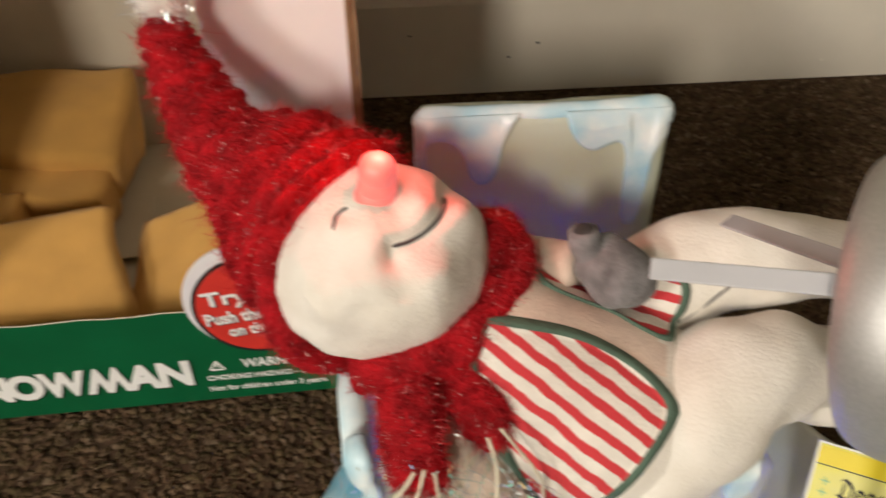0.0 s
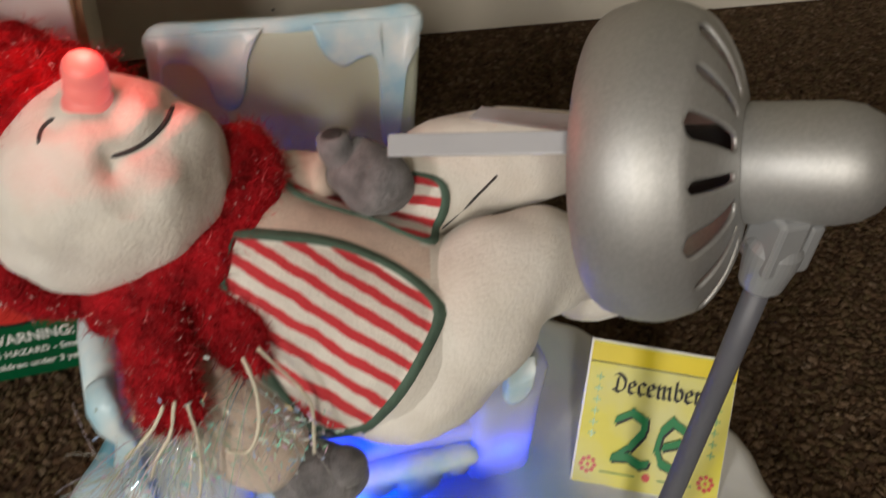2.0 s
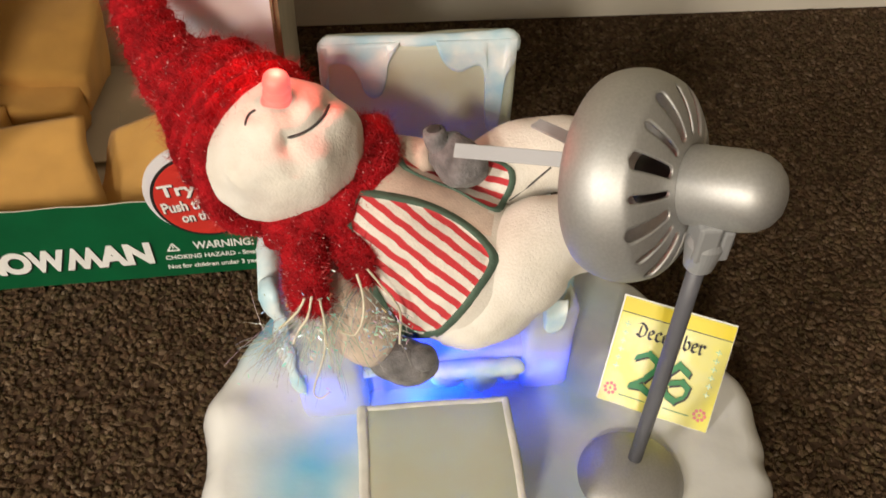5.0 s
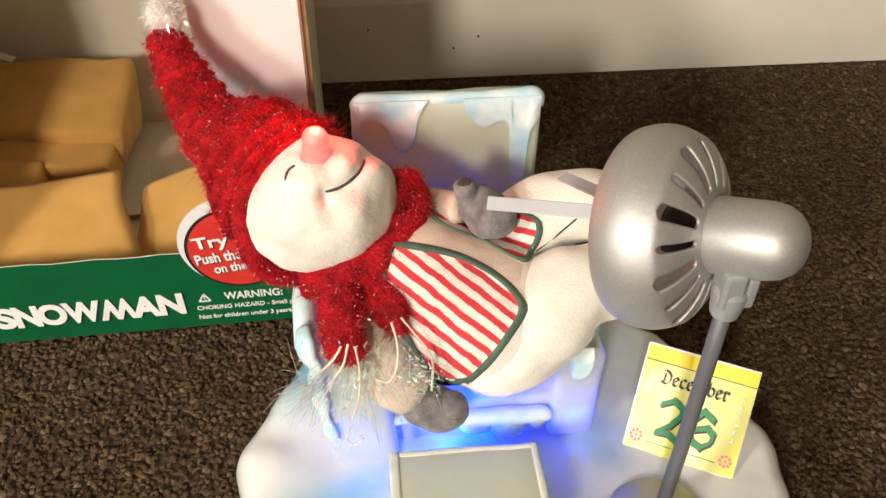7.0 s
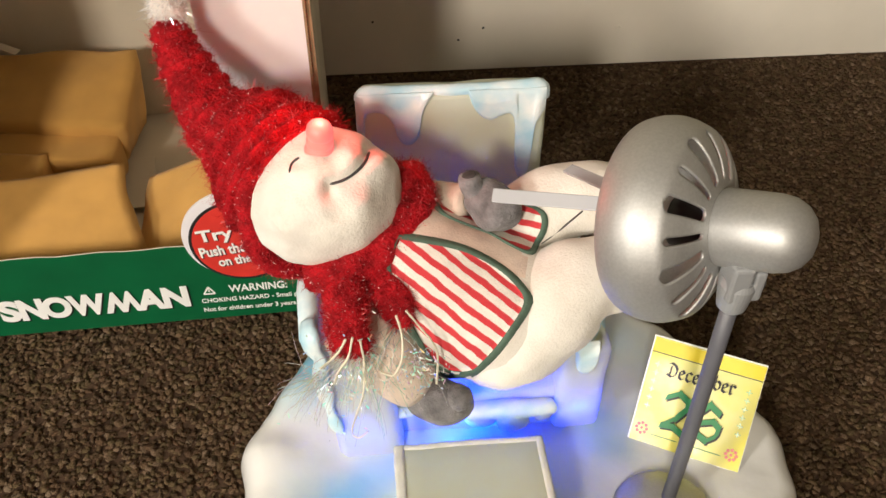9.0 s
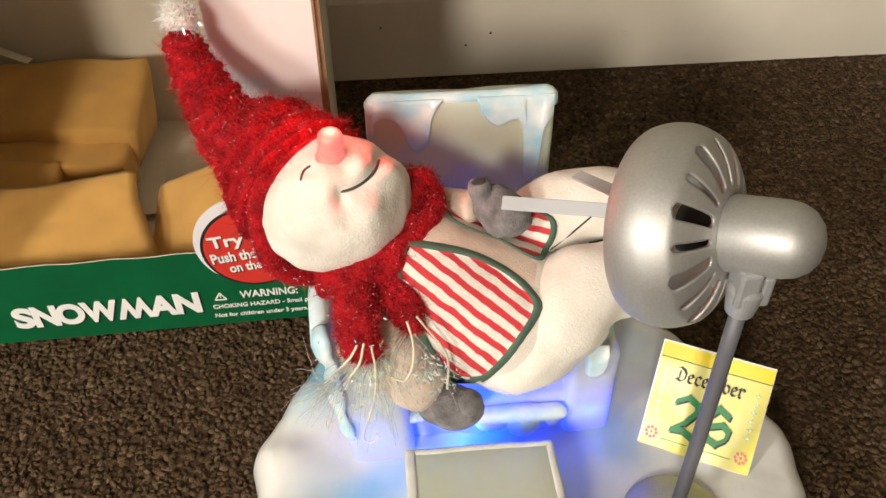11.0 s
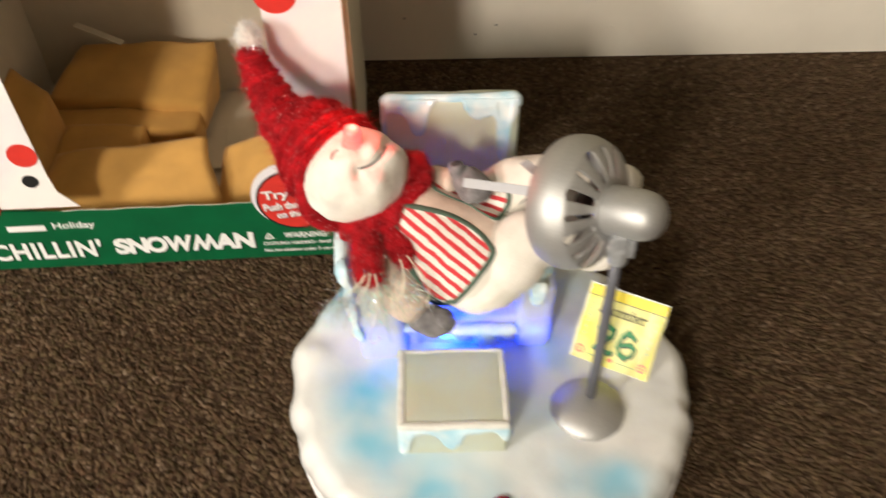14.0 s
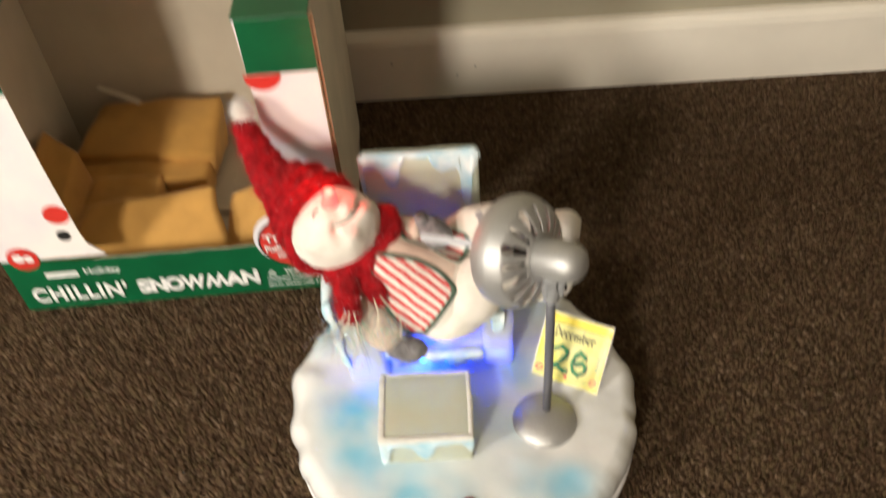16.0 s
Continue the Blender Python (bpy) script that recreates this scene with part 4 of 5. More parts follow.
def slot_half(i, k):
    """Half the width of slot k at a point of the profile: round at both ends; wide and narrow ones take turns."""
    first = s0 + 2 if k % 2 else s0
    if not first < i < s1:
        return 0.0
    u = (run[i] - run[first]) / (run[s1] - run[first])
    return (0.0013 - 0.0003 * u if k % 2 else 0.0026 - 0.0009 * u) * min(1.0, 1 - (1 - min(1.0, u / 0.14)) ** 2) ** 0.5 * (1 - (1 - min(1.0, (1 - u) / 0.1)) ** 2) ** 0.5


bm = bmesh.new()
rows = []
for i, (z, r) in enumerate(curve):
    step = 2 * math.pi / SLOTS
    half = [slot_half(i, k) / max(r, 0.001) for k in range(SLOTS + 1)]
    half[SLOTS] = half[0]
    rows.append([[bm.verts.new(HM @ Vector((r * math.cos(w), r * math.sin(w), z))) for w in (k * step + half[k] + (step - half[k] - half[k + 1]) * c / COLS for c in range(COLS + 1))] for k in range(SLOTS)])
for p, q in zip(rows, rows[1:]):
    for k in range(SLOTS):
        for c in range(COLS):
            bm.faces.new((p[k][c], p[k][c + 1], q[k][c + 1], q[k][c]))
bmesh.ops.remove_doubles(bm, verts=bm.verts[:], dist=0.00001)
hood = part("hood", bm, M_SILVER, lamp, "round silver hood with radial slots")
mod = hood.modifiers.new("thick", "SOLIDIFY")
mod.thickness, mod.offset = 0.0011, -1
bm = bmesh.new()
lathe(bm, [(0.0145, 0.0), (0.0145, 0.0106), (0.0165, 0.0117), (0.032, 0.0115), (0.036, 0.0107), (0.0392, 0.0088), (0.0414, 0.006), (0.0424, 0.003), (0.0427, 0.0)], HM, 56)
part("motor_housing", bm, M_SILVER, lamp, "bullet-shaped silver housing")
bm = bmesh.new()
lathe(bm, [(-0.004, 0.004), (-0.004, 0.0075), (0.0135, 0.0075), (0.0135, 0.004)], HM, 24)
part("bulb_socket", bm, M_DARK, lamp, "dark socket inside the hood")
bm = bmesh.new()
ball(bm, HC - AX * 0.006, (0.0105, 0.0105, 0.0105), None, 28)
part("bulb", bm, M_WHITEINK, lamp, "white plastic bulb inside the hood")
BR_ = Matrix.Translation((0.0528, 0.0168, 0.156))
bm = bmesh.new()
lathe(bm, [(-0.004, 0.0), (-0.004, 0.0036), (-0.003, 0.0045), (0.003, 0.0054), (0.0065, 0.0056), (0.0085, 0.0048), (0.0085, 0.0)], BR_, 32)
box(bm, (-0.0046, -0.0048, 0.002), (0.002, 0.0048, 0.0155), 0.001, 2, BR_)
box(bm, (0.0026, -0.0042, 0.002), (0.0062, 0.0042, 0.0135), 0.0009, 2, BR_)
part("bracket", bm, M_BRACKET, lamp, "pale silver-grey split plastic bracket", smooth=False)
bm = bmesh.new()
lathe(bm, [(0.003, 0.0), (0.003, 0.0022), (0.0062, 0.0022), (0.0072, 0.0012), (0.0072, 0.0)], BR_ @ Matrix.Translation((0.001, 0, 0.006)) @ Matrix.Rotation(radians(90), 4, "Y"), 16)
part("screw", bm, M_DARK, lamp, "small dark screw")

# ---- the calendar page ----
cal = thing("calendar_page", "small yellow printed calendar card standing on the snow base", "calendar")
tl, tr, br, bl = (Vector(p) for p in ((0.0601, 0.0765, 0.0691), (0.1013, 0.0561, 0.0687), (0.0885, 0.0308, 0.0346), (0.0473, 0.0512, 0.035)))
ux = ((tr - tl) + (br - bl)).normalized()
uy = ((tl - bl) + (tr - br))
uy = (uy - ux * uy.dot(ux)).normalized()
CM = Matrix((ux, uy, ux.cross(uy))).transposed().to_4x4()
CM.translation = (bl + br) / 2
CW, CH = 0.0462, 0.0462
bow = lambda x: -0.35 * max(0.0, x - 0.012) ** 2 * 10


def plate(x0, y0, x1, y1, z0, z1, mats, parent, name, label="", n=10):
    bm = bmesh.new()
    vs = [[[bm.verts.new(CM @ Vector((x0 + (x1 - x0) * i / n, y, z + bow(x0 + (x1 - x0) * i / n)))) for i in range(n + 1)] for y in (y0, y1)] for z in (z0, z1)]
    for i in range(n):
        bm.faces.new((vs[1][0][i], vs[1][0][i + 1], vs[1][1][i + 1], vs[1][1][i]))
        bm.faces.new((vs[0][0][i], vs[0][1][i], vs[0][1][i + 1], vs[0][0][i + 1]))
        for a in (0, 1):
            bm.faces.new((vs[0][a][i], vs[0][a][i + 1], vs[1][a][i + 1], vs[1][a][i]))
    for i in (0, n):
        bm.faces.new((vs[0][0][i], vs[0][1][i], vs[1][1][i], vs[1][0][i]))
    return part(name, bm, mats, parent, label, smooth=False)


page = plate(-CW / 2, 0, CW / 2, CH, -0.0016, 0, M_WHITEINK, cal, "card", "white card with a curled corner")
plate(-CW / 2 + 0.0006, 0.0004, CW / 2 - 0.0002, CH - 0.0006, 0.0, 0.0002, M_YELLOW, cal, "print_field", "glossy yellow print")
plate(-CW / 2 + 0.0006, CH - 0.0066, CW / 2 - 0.0002, CH - 0.0012, 0.0002, 0.0004, M_YELLOWDEEP, cal, "header_band", "deep yellow band")
plate(-CW / 2 + 0.0006, CH - 0.0071, CW / 2 - 0.0002, CH - 0.0068, 0.0002, 0.0004, M_BLACKINK, cal, "printed_line")
cm = lambda x, y, z=0.0003: CM @ Matrix.Translation((x, y, z))


def nib_strokes(strokes, nib, least, mats, m, thick=0.0002):
    """Flat pen strokes: each run of points is drawn with a straight nib held at a fixed slant."""
    bm = bmesh.new()
    nib, i = Vector(nib), 0
    for row in strokes:
        pts = [Vector(q) for q in row]
        for p, q in zip(pts, pts[1:]):
            way = (q - p).normalized()
            side = Vector((-way.y, way.x))
            n = nib if abs(nib.dot(side)) > least else nib + side * least * (1 if nib.dot(side) >= 0 else -1)
            p, q, n = p - way * least * 0.5, q + way * least * 0.5, n / 2
            sheet(bm, [p - n, q - n, q + n, p + n] if n.dot(side) > 0 else [p + n, q + n, q - n, p - n], m @ Matrix.Translation((0, 0, 0.000012 * i)), thick)
            i += 1
    return part("lettering", bm, mats, cal, "", smooth=False)


GOTHIC = {
    "D": (1.2, (((0.1, 1.35), (0.35, 1.5), (0.75, 1.3)), ((0.75, 1.3), (1.0, 0.95), (0.95, 0.3), (0.55, 0.0), (0.1, 0.2)), ((0.38, 1.15), (0.36, 0.25)))),
    "e": (0.76, (((0.12, 0.8), (0.12, 0.2), (0.38, 0.0), (0.62, 0.15)), ((0.12, 0.8), (0.4, 1.0), (0.6, 0.74), (0.2, 0.46)))),
    "c": (0.74, (((0.6, 0.84), (0.38, 1.0), (0.12, 0.8), (0.12, 0.2), (0.38, 0.0), (0.6, 0.15)),)),
    "m": (1.38, tuple(((x, 0.84), (x + 0.16, 1.0), (x + 0.16, 0.12), (x + 0.3, 0.0)) for x in (0.0, 0.44, 0.88)) + (((0.2, 0.7), (0.5, 0.96)), ((0.64, 0.7), (0.94, 0.96)))),
    "b": (0.84, (((0.14, 1.5), (0.14, 0.2), (0.4, 0.0), (0.66, 0.25), (0.66, 0.75), (0.42, 1.0), (0.2, 0.78)),)),
    "r": (0.7, (((0.0, 0.84), (0.16, 1.0), (0.16, 0.12), (0.3, 0.0)), ((0.2, 0.72), (0.42, 1.0), (0.62, 0.82)))),
}
runs, pen = [], 0.0
for letter in "December":
    wide, rows = GOTHIC[letter]
    runs += [[(0.00395 * (pen + x), 0.0039 * y) for x, y in row] for row in rows]
    pen += wide
nib_strokes(runs, (0.00075, 0.00075), 0.00022, M_BLACKINK, cm(-0.0147, 0.0307))
TWENTY_SIX = [
    [(-0.0117, 0.0222), (-0.0072, 0.0250)], [(-0.0072, 0.0250), (-0.0030, 0.0228), (-0.0028, 0.0196), (-0.0062, 0.0146), (-0.0112, 0.0102)], [(-0.0112, 0.0102), (-0.0068, 0.0108), (-0.0028, 0.0090), (-0.0006, 0.0096)],
    [(0.0100, 0.0217), (0.0056, 0.0242)], [(0.0056, 0.0242), (0.0026, 0.0205), (0.0018, 0.0150), (0.0036, 0.0108), (0.0074, 0.0092), (0.0108, 0.0122), (0.0112, 0.0158), (0.0084, 0.0178), (0.0040, 0.0160)],
]
for off, mat, z in ((0.0007, M_BLACKINK, 0.0003), (0.0, M_GREENINK, 0.0007)):
    nib_strokes(TWENTY_SIX, (0.0006, 0.0025), 0.0012, mat, cm(off, -off, z))
for side in (-1, 1):
    for i in range(6):
        bm = bmesh.new()
        for w, h in ((0.0012, 0.00022), (0.00022, 0.0012)):
            sheet(bm, [(-w, -h), (w, -h), (w, h), (-w, h)], cm(side * 0.0188, 0.0345 - i * 0.0036 - (0.001 if side > 0 else 0)) @ Matrix.Translation((0, 0, bow(side * 0.0188) + 0.0001 * (w > h))), 0.0002)
        part("printed_cross", bm, M_GREENPALE, cal, "small green printed cross", smooth=False)
    bm = bmesh.new()
    for q in range(8):
        a = q * math.pi / 4
        disc(bm, (0.0021 * math.cos(a), 0.0021 * math.sin(a)), 0.0007, 0.0, 0.0002, cm(side * 0.0185, 0.0065) @ Matrix.Translation((0, 0, bow(side * 0.0185))), 10)
    disc(bm, (0, 0), 0.0006, 0.0, 0.0002, cm(side * 0.0185, 0.0065) @ Matrix.Translation((0, 0, bow(side * 0.0185))), 10)
    part("printed_rosette", bm, M_REDINK, cal, "red printed rosette", smooth=False)
    plate(side * 0.009 - 0.0055, 0.0048, side * 0.009 + 0.0055, 0.0051, 0.0002, 0.0004, M_GREENINK, cal, "printed_line")
bm = bmesh.new()
disc(bm, (0, 0), 0.0013, 0.0, 0.0002, cm(0.0, 0.0052), 12)
part("printed_rosette", bm, M_REDINK, cal, "red printed rosette", smooth=False)

# ---- the snowman ----
HEAD, HR = Vector((-0.0715, 0.0925, 0.1380)), 0.0285
DO = Matrix(((0.9945, 0.0703, 0.0776, -0.0342), (-0.1043, 0.6801, -0.7256, 0.0744), (0.0013, 0.7297, 0.6838, 0.1316), (0, 0, 0, 1)))  # frame across the reclining front
UP = DO.to_3x3() @ Vector((0, 0, 1))


def onto(bvh, u, v, lift):
    p = DO @ Vector((u / 1000, v / 1000, 0.05))
    hit = bvh.ray_cast(p, -UP)
    return hit[0] + UP * lift if hit[0] else p - UP * 0.075


bm = bmesh.new()
sm_u = spline([(-0.058, 0.089, 0.128, 0.017), (-0.045, 0.0845, 0.1195, 0.0235), (-0.028, 0.0795, 0.106, 0.0285), (-0.01, 0.0755, 0.0965, 0.0305), (0.004, 0.0745, 0.092, 0.0275), (0.014, 0.0745, 0.09, 0.018)], 6)
tube(bm, sm_u, 40, 6, 0.0012, 60)
leg_near = spline([(-0.016, 0.0655, 0.0815, 0.014), (-0.006, 0.0615, 0.09, 0.0185), (0.008, 0.0635, 0.102, 0.0185), (0.019, 0.068, 0.1125, 0.0175), (0.033, 0.072, 0.113, 0.015), (0.05, 0.077, 0.107, 0.0115), (0.064, 0.08, 0.102, 0.011), (0.071, 0.081, 0.1, 0.007)], 10)
tube(bm, leg_near, 72, 0, 0.0016, 75)
leg_far = spline([(-0.006, 0.099, 0.106, 0.014), (0.008, 0.1, 0.119, 0.016), (0.022, 0.1, 0.1275, 0.0155), (0.04, 0.0975, 0.1295, 0.013), (0.062, 0.0915, 0.1315, 0.011), (0.073, 0.088, 0.134, 0.011), (0.0795, 0.0865, 0.134, 0.006)], 10)
tube(bm, leg_far, 72, 0, 0.0016, 75)
# the near foot hangs below the shin
ball(bm, (0.0605, 0.0785, 0.0925), (0.0165, 0.0095, 0.0105), Matrix.Rotation(radians(-14), 4, "Y"), 48, 0, 0.0014, 90)
for v in bm.verts:
    n1, n2 = noise.noise(v.co * 150), noise.noise(v.co * 330 + Vector((3, 1, 7)))
    v.co += Vector((noise.noise(v.co * 210), noise.noise(v.co * 210 + Vector((7, 0, 0))), n1 + 0.6 * n2)) * 0.0003
torso_bvh = BVHTree.FromBMesh(bm)
to_front = DO.inverted()
for f in bm.faces:
    w = to_front @ f.calc_center_median() * 1000
    if f.material_index == 6 and (w.y < -4 - 0.28 * max(0.0, w.x) and w.x > 8 or w.x > 36):
        f.material_index = 0
# arms with mittens
tube(bm, spline([(-0.057, 0.07, 0.1085, 0.0105), (-0.0555, 0.062, 0.101, 0.0115), (-0.0495, 0.054, 0.092, 0.0122), (-0.043, 0.0505, 0.0825, 0.0108), (-0.0395, 0.049, 0.079, 0.006)], 5), 24, 6, 0.0008, 90)
ball(bm, (-0.0328, 0.047, 0.075), (0.0142, 0.0088, 0.0095), Matrix.Rotation(radians(25), 4, "Y"), 28, 1, 0.001, 110)
ball(bm, (-0.0268, 0.0452, 0.0792), (0.0062, 0.0056, 0.0056), None, 20, 1, 0.0006, 110)
tube(bm, spline([(-0.04, 0.102, 0.128, 0.009), (-0.028, 0.098, 0.1295, 0.0095), (-0.018, 0.0925, 0.1325, 0.009)], 5), 24, 6, 0.0008, 90)
tube(bm, spline([(-0.0165, 0.0945, 0.137, 0.0055), (-0.0125, 0.0905, 0.138, 0.0082), (-0.0085, 0.087, 0.136, 0.0092), (-0.006, 0.0845, 0.132, 0.0076), (-0.005, 0.083, 0.1295, 0.003)], 5), 26, 1, 0.0012, 130)
tube(bm, spline([(-0.0145, 0.0905, 0.14, 0.0048), (-0.0172, 0.0915, 0.1435, 0.0046), (-0.0182, 0.0922, 0.1465, 0.0044), (-0.0185, 0.0925, 0.148, 0.0041)], 4), 18, 1, 0.0003, 110)
# dark disc painted as the shade in the thumb's hollow end
ball(bm, (-0.0186, 0.0925, 0.1481), (0.0027, 0.0027, 0.0007), Matrix.Rotation(radians(-16), 4, "Y"), 18, 5)
# head with cheeks
verts = ball(bm, HEAD, HR, None, 176, 0, 0.001, 75)
MOUTH = spline([(-37.0, 19.4), (-32.7, 20.8), (-28.6, 23.5), (-25.1, 27.4), (-23.0, 32.3)], 5)
back_to = DO.inverted()
for v in verts:
    d = (v.co - HEAD).normalized()
    q = DO.to_3x3().transposed() @ d
    for cu, cv, cw, amp, wid in ((-0.36, -0.3, 0.85, 0.003, 0.07), (0.6, 0.42, 0.7, 0.003, 0.09), (0.0, 0.3, 0.95, 0.0022, 0.05), (0.35, -0.45, 0.8, 0.0022, 0.12)):
        e = (q - Vector((cu, cv, cw)).normalized()).length_squared
        v.co += d * amp * math.exp(-e / wid)
    e = (q - Vector((-0.02, -0.06, 0.99)).normalized()).length_squared
    v.co -= d * 0.0016 * math.exp(-e / 0.02)
    w = back_to @ v.co * 1000
    if q.z > 0:
        for cu, cv, amp, wid in ((-43, 13, 2.4, 5.2), (-31.5, 28.5, 2.2, 4.2), (-16.5, 27, 2.4, 5.5), (-26, 12, 2.2, 5.5), (-48.5, 27, -1.4, 3.0), (-37, 16.5, -2.4, 2.8), (-22.5, 34, -1.6, 2.8), (-34.5, 8, -1.0, 3.5), (-56, 14, 1.0, 5)):
            v.co += d * 0.001 * amp * math.exp(-((w.x - cu) ** 2 + (w.y - cv) ** 2) / wid ** 2)
        near = min((w.x - m[0]) ** 2 + (w.y - m[1]) ** 2 for m in MOUTH)
        v.co -= d * 0.0017 * math.exp(-near / 3.5)
    v.co += d * (0.00045 * noise.noise(v.co * 150) + 0.00018 * noise.noise(v.co * 380))
    if q.y < -0.2:
        v.co += DO.to_3x3() @ Vector((0, 0.0052 * (-0.2 - q.y) / 0.8, 0))
head_bvh = BVHTree.FromBMesh(bm)
# nose: a stub with a painted tip
nd = (UP * 0.75 + DO.to_3x3() @ Vector((0.0, 0.66, 0)))
n0 = onto(head_bvh, -40.6, 31.4, -0.002)
for s, r in ((0.0004, 0.0053), (0.0046, 0.0047), (0.0085, 0.0046)):
    ball(bm, n0 + nd * s, r, None, 28, 4, 0.0006, 170)
# painted mouth and eye
for row, r in ((MOUTH, 0.00052), (spline([(-50.8, 23.2), (-50.2, 26.2), (-48.9, 27.8), (-47.5, 28.6)], 4), 0.00045)):
    pts = [onto(head_bvh, u, v, 0.0001) for u, v in row]
    tube(bm, [(*p, r * (0.45 if i in (0, len(pts) - 1) else 1)) for i, p in enumerate(pts)], 8, 5)


def patch(outline, stripes):
    """A waistcoat front laid on the body: striped middle (uv across the stripes) and a green border."""
    edge = [Vector(q) for q in spline(outline + outline[:1], 4)[:-1]]
    mid = sum(edge, Vector((0, 0))) / len(edge)
    n = len(edge)
    layer = bm.loops.layers.uv.verify()
    rows = [0.0, 0.15, 0.3, 0.45, 0.58, 0.7, 0.8, 0.86, 0.861, 0.93, 1.0]
    lift = [0.0011] * 8 + [0.0017, 0.0019, 0.0]
    made = []
    for f, h in zip(rows, lift):
        ring = []
        for q in edge:
            p = mid + (q - mid) * f
            ring.append((bm.verts.new(onto(torso_bvh, p.x, p.y, h)), p.copy()))
        made.append(ring)
    for j, (a, b) in enumerate(zip(made, made[1:])):
        for i in range(n):
            quad = [a[i], b[i], b[(i + 1) % n], a[(i + 1) % n]]
            fc = bm.faces.new([v for v, _ in quad])
            fc.material_index = 2 if j < 7 else 3
            for lp, (_, p) in zip(fc.loops, quad):
                lp[layer].uv = (p.x * stripes[0] + p.y * stripes[1], p.x * 0.05)


patch([(-16.0, 5.0), (-4.0, 3.2), (6.0, 1.6), (15.6, -1.2), (25.9, -6.5), (33.4, -13.0), (37.0, -20.5), (30.0, -32.5), (22.3, -44.5), (17.0, -51.0), (6.0, -50.0), (-4.0, -38.0), (-13.0, -22.0), (-19.0, -6.0)], (0.115, 0.155))
patch([(0.2, 18.8), (11.5, 20.9), (23.9, 20.3), (37.2, 16.8), (45.4, 12.2), (45.4, 3.4), (39.3, -3.2), (30.0, 0.0), (21.8, 4.5), (3.3, 11.4)], (0.06, 0.19))
pts = [onto(torso_bvh, u, v, 0.0) for u, v in ((45.0, 1.3), (51.6, 6.9), (58.4, 13.6))]
tube(bm, [(*p, 0.00035) for p in pts], 6, 5)
# the normals stay as built
me = bpy.data.meshes.new("snowman_figurine")
bmesh.ops.recalc_face_normals(bm, faces=[f for f in bm.faces if f.material_index in (0, 1, 4, 5, 6)])
bm.to_mesh(me)
bm.free()
for m in (M_FLOCK, M_GREYFLOCK, M_STRIPE, M_VESTGREEN, M_NOSE, M_DARKPAINT, M_COAT):
    me.materials.append(m)
me.polygons.foreach_set("use_smooth", [True] * len(me.polygons))
snowman = tagged(new("snowman_figurine", me), "white flocked snowman doll in a striped waistcoat reclining on the armchair", "figurine")

# ---- knitted hat ----
hat = thing("knitted_hat", "fuzzy red knitted pointed hat with a white bobble", "hat")
path = spline([(-0.0785, 0.1005, 0.138, 0.0225), (-0.0855, 0.108, 0.1405, 0.0274), (-0.0965, 0.119, 0.1455, 0.0238), (-0.1105, 0.13, 0.1502, 0.0152), (-0.1178, 0.1385, 0.158, 0.0118), (-0.123, 0.1455, 0.166, 0.0099), (-0.1265, 0.1505, 0.1735, 0.0085), (-0.128, 0.1535, 0.179, 0.0068), (-0.1282, 0.1555, 0.183, 0.0035)], 12)
path = [(x, y, z, r * (1 + 0.065 * math.sin(i * 1.05) + 0.02 * math.sin(i * 0.53))) for i, (x, y, z, r) in enumerate(path)]
bm = bmesh.new()
tube(bm, path, 72, 0, 0.0015, 150)
crown = part("crown", bm, M_YARN, hat, "red sparkly yarn")
bm = bmesh.new()
ax = Vector((-0.7, 0.725, -0.32)).normalized()
a0 = ax.orthogonal().normalized()
b0 = ax.cross(a0)
ring = [HEAD + ax * 0.0105 + (a0 * math.cos(w) + b0 * math.sin(w)) * 0.0275 for w in np.linspace(0, 2 * math.pi, 40)]
tube(bm, [(*p, 0.0037) for p in ring], 14, 0, 0.0012, 160)
brim = part("brim", bm, M_YARN, hat, "rolled red yarn brim")
bm = bmesh.new()
ball(bm, (-0.0965, 0.0885, 0.1248), (0.006, 0.0066, 0.009), Matrix.Rotation(radians(-20), 4, "Y"), 28, 0, 0.0018, 130)
flap = part("ear_flap", bm, M_YARN, hat)
bm = bmesh.new()
ball(bm, (-0.1282, 0.157, 0.1862), 0.0068, None, 28, 0, 0.0014, 150)
bobble = part("bobble", bm, M_POM, hat, "white fluffy bobble")
fibres("fuzz", crown, 9520, 0.0034, 0.00009, [M_FIBRE, M_YARN], hat, 11, "red fuzz and tinsel", 0.55, (0.7, 0.3))
fibres("sparkle_specks", crown, 896, 0.0009, 0.00018, [M_SPARKLE], hat, 61, "tiny pale specks painted as tinsel sparkle", 1.6)
fibres("fuzz", brim, 3230, 0.0034, 0.00009, [M_FIBRE, M_YARN], hat, 12, "", 0.6, (0.7, 0.3))
fibres("sparkle_specks", brim, 304, 0.0009, 0.00018, [M_SPARKLE], hat, 62, "tiny pale specks painted as tinsel sparkle", 1.6)
fibres("fuzz", flap, 850, 0.0034, 0.00009, [M_FIBRE, M_YARN], hat, 13, "", 0.6, (0.7, 0.3))
fibres("sparkle_specks", flap, 80, 0.0009, 0.00018, [M_SPARKLE], hat, 63, "tiny pale specks painted as tinsel sparkle", 1.6)
fibres("loose_fuzz", crown, 1150, 0.0062, 0.00006, [M_FIBRE], hat, 31, "long loose red hairs", 0.8)
fibres("clear_tinsel", bobble, 150, 0.0075, 0.00009, [M_CLEAR], hat, 32, "clear tinsel hairs", 1.0)
fibres("bobble_fuzz", bobble, 1300, 0.003, 0.00011, [M_WHITEFIBRE, M_CLEAR], hat, 14, "white fuzz and clear tinsel", 0.9, (0.85, 0.15))

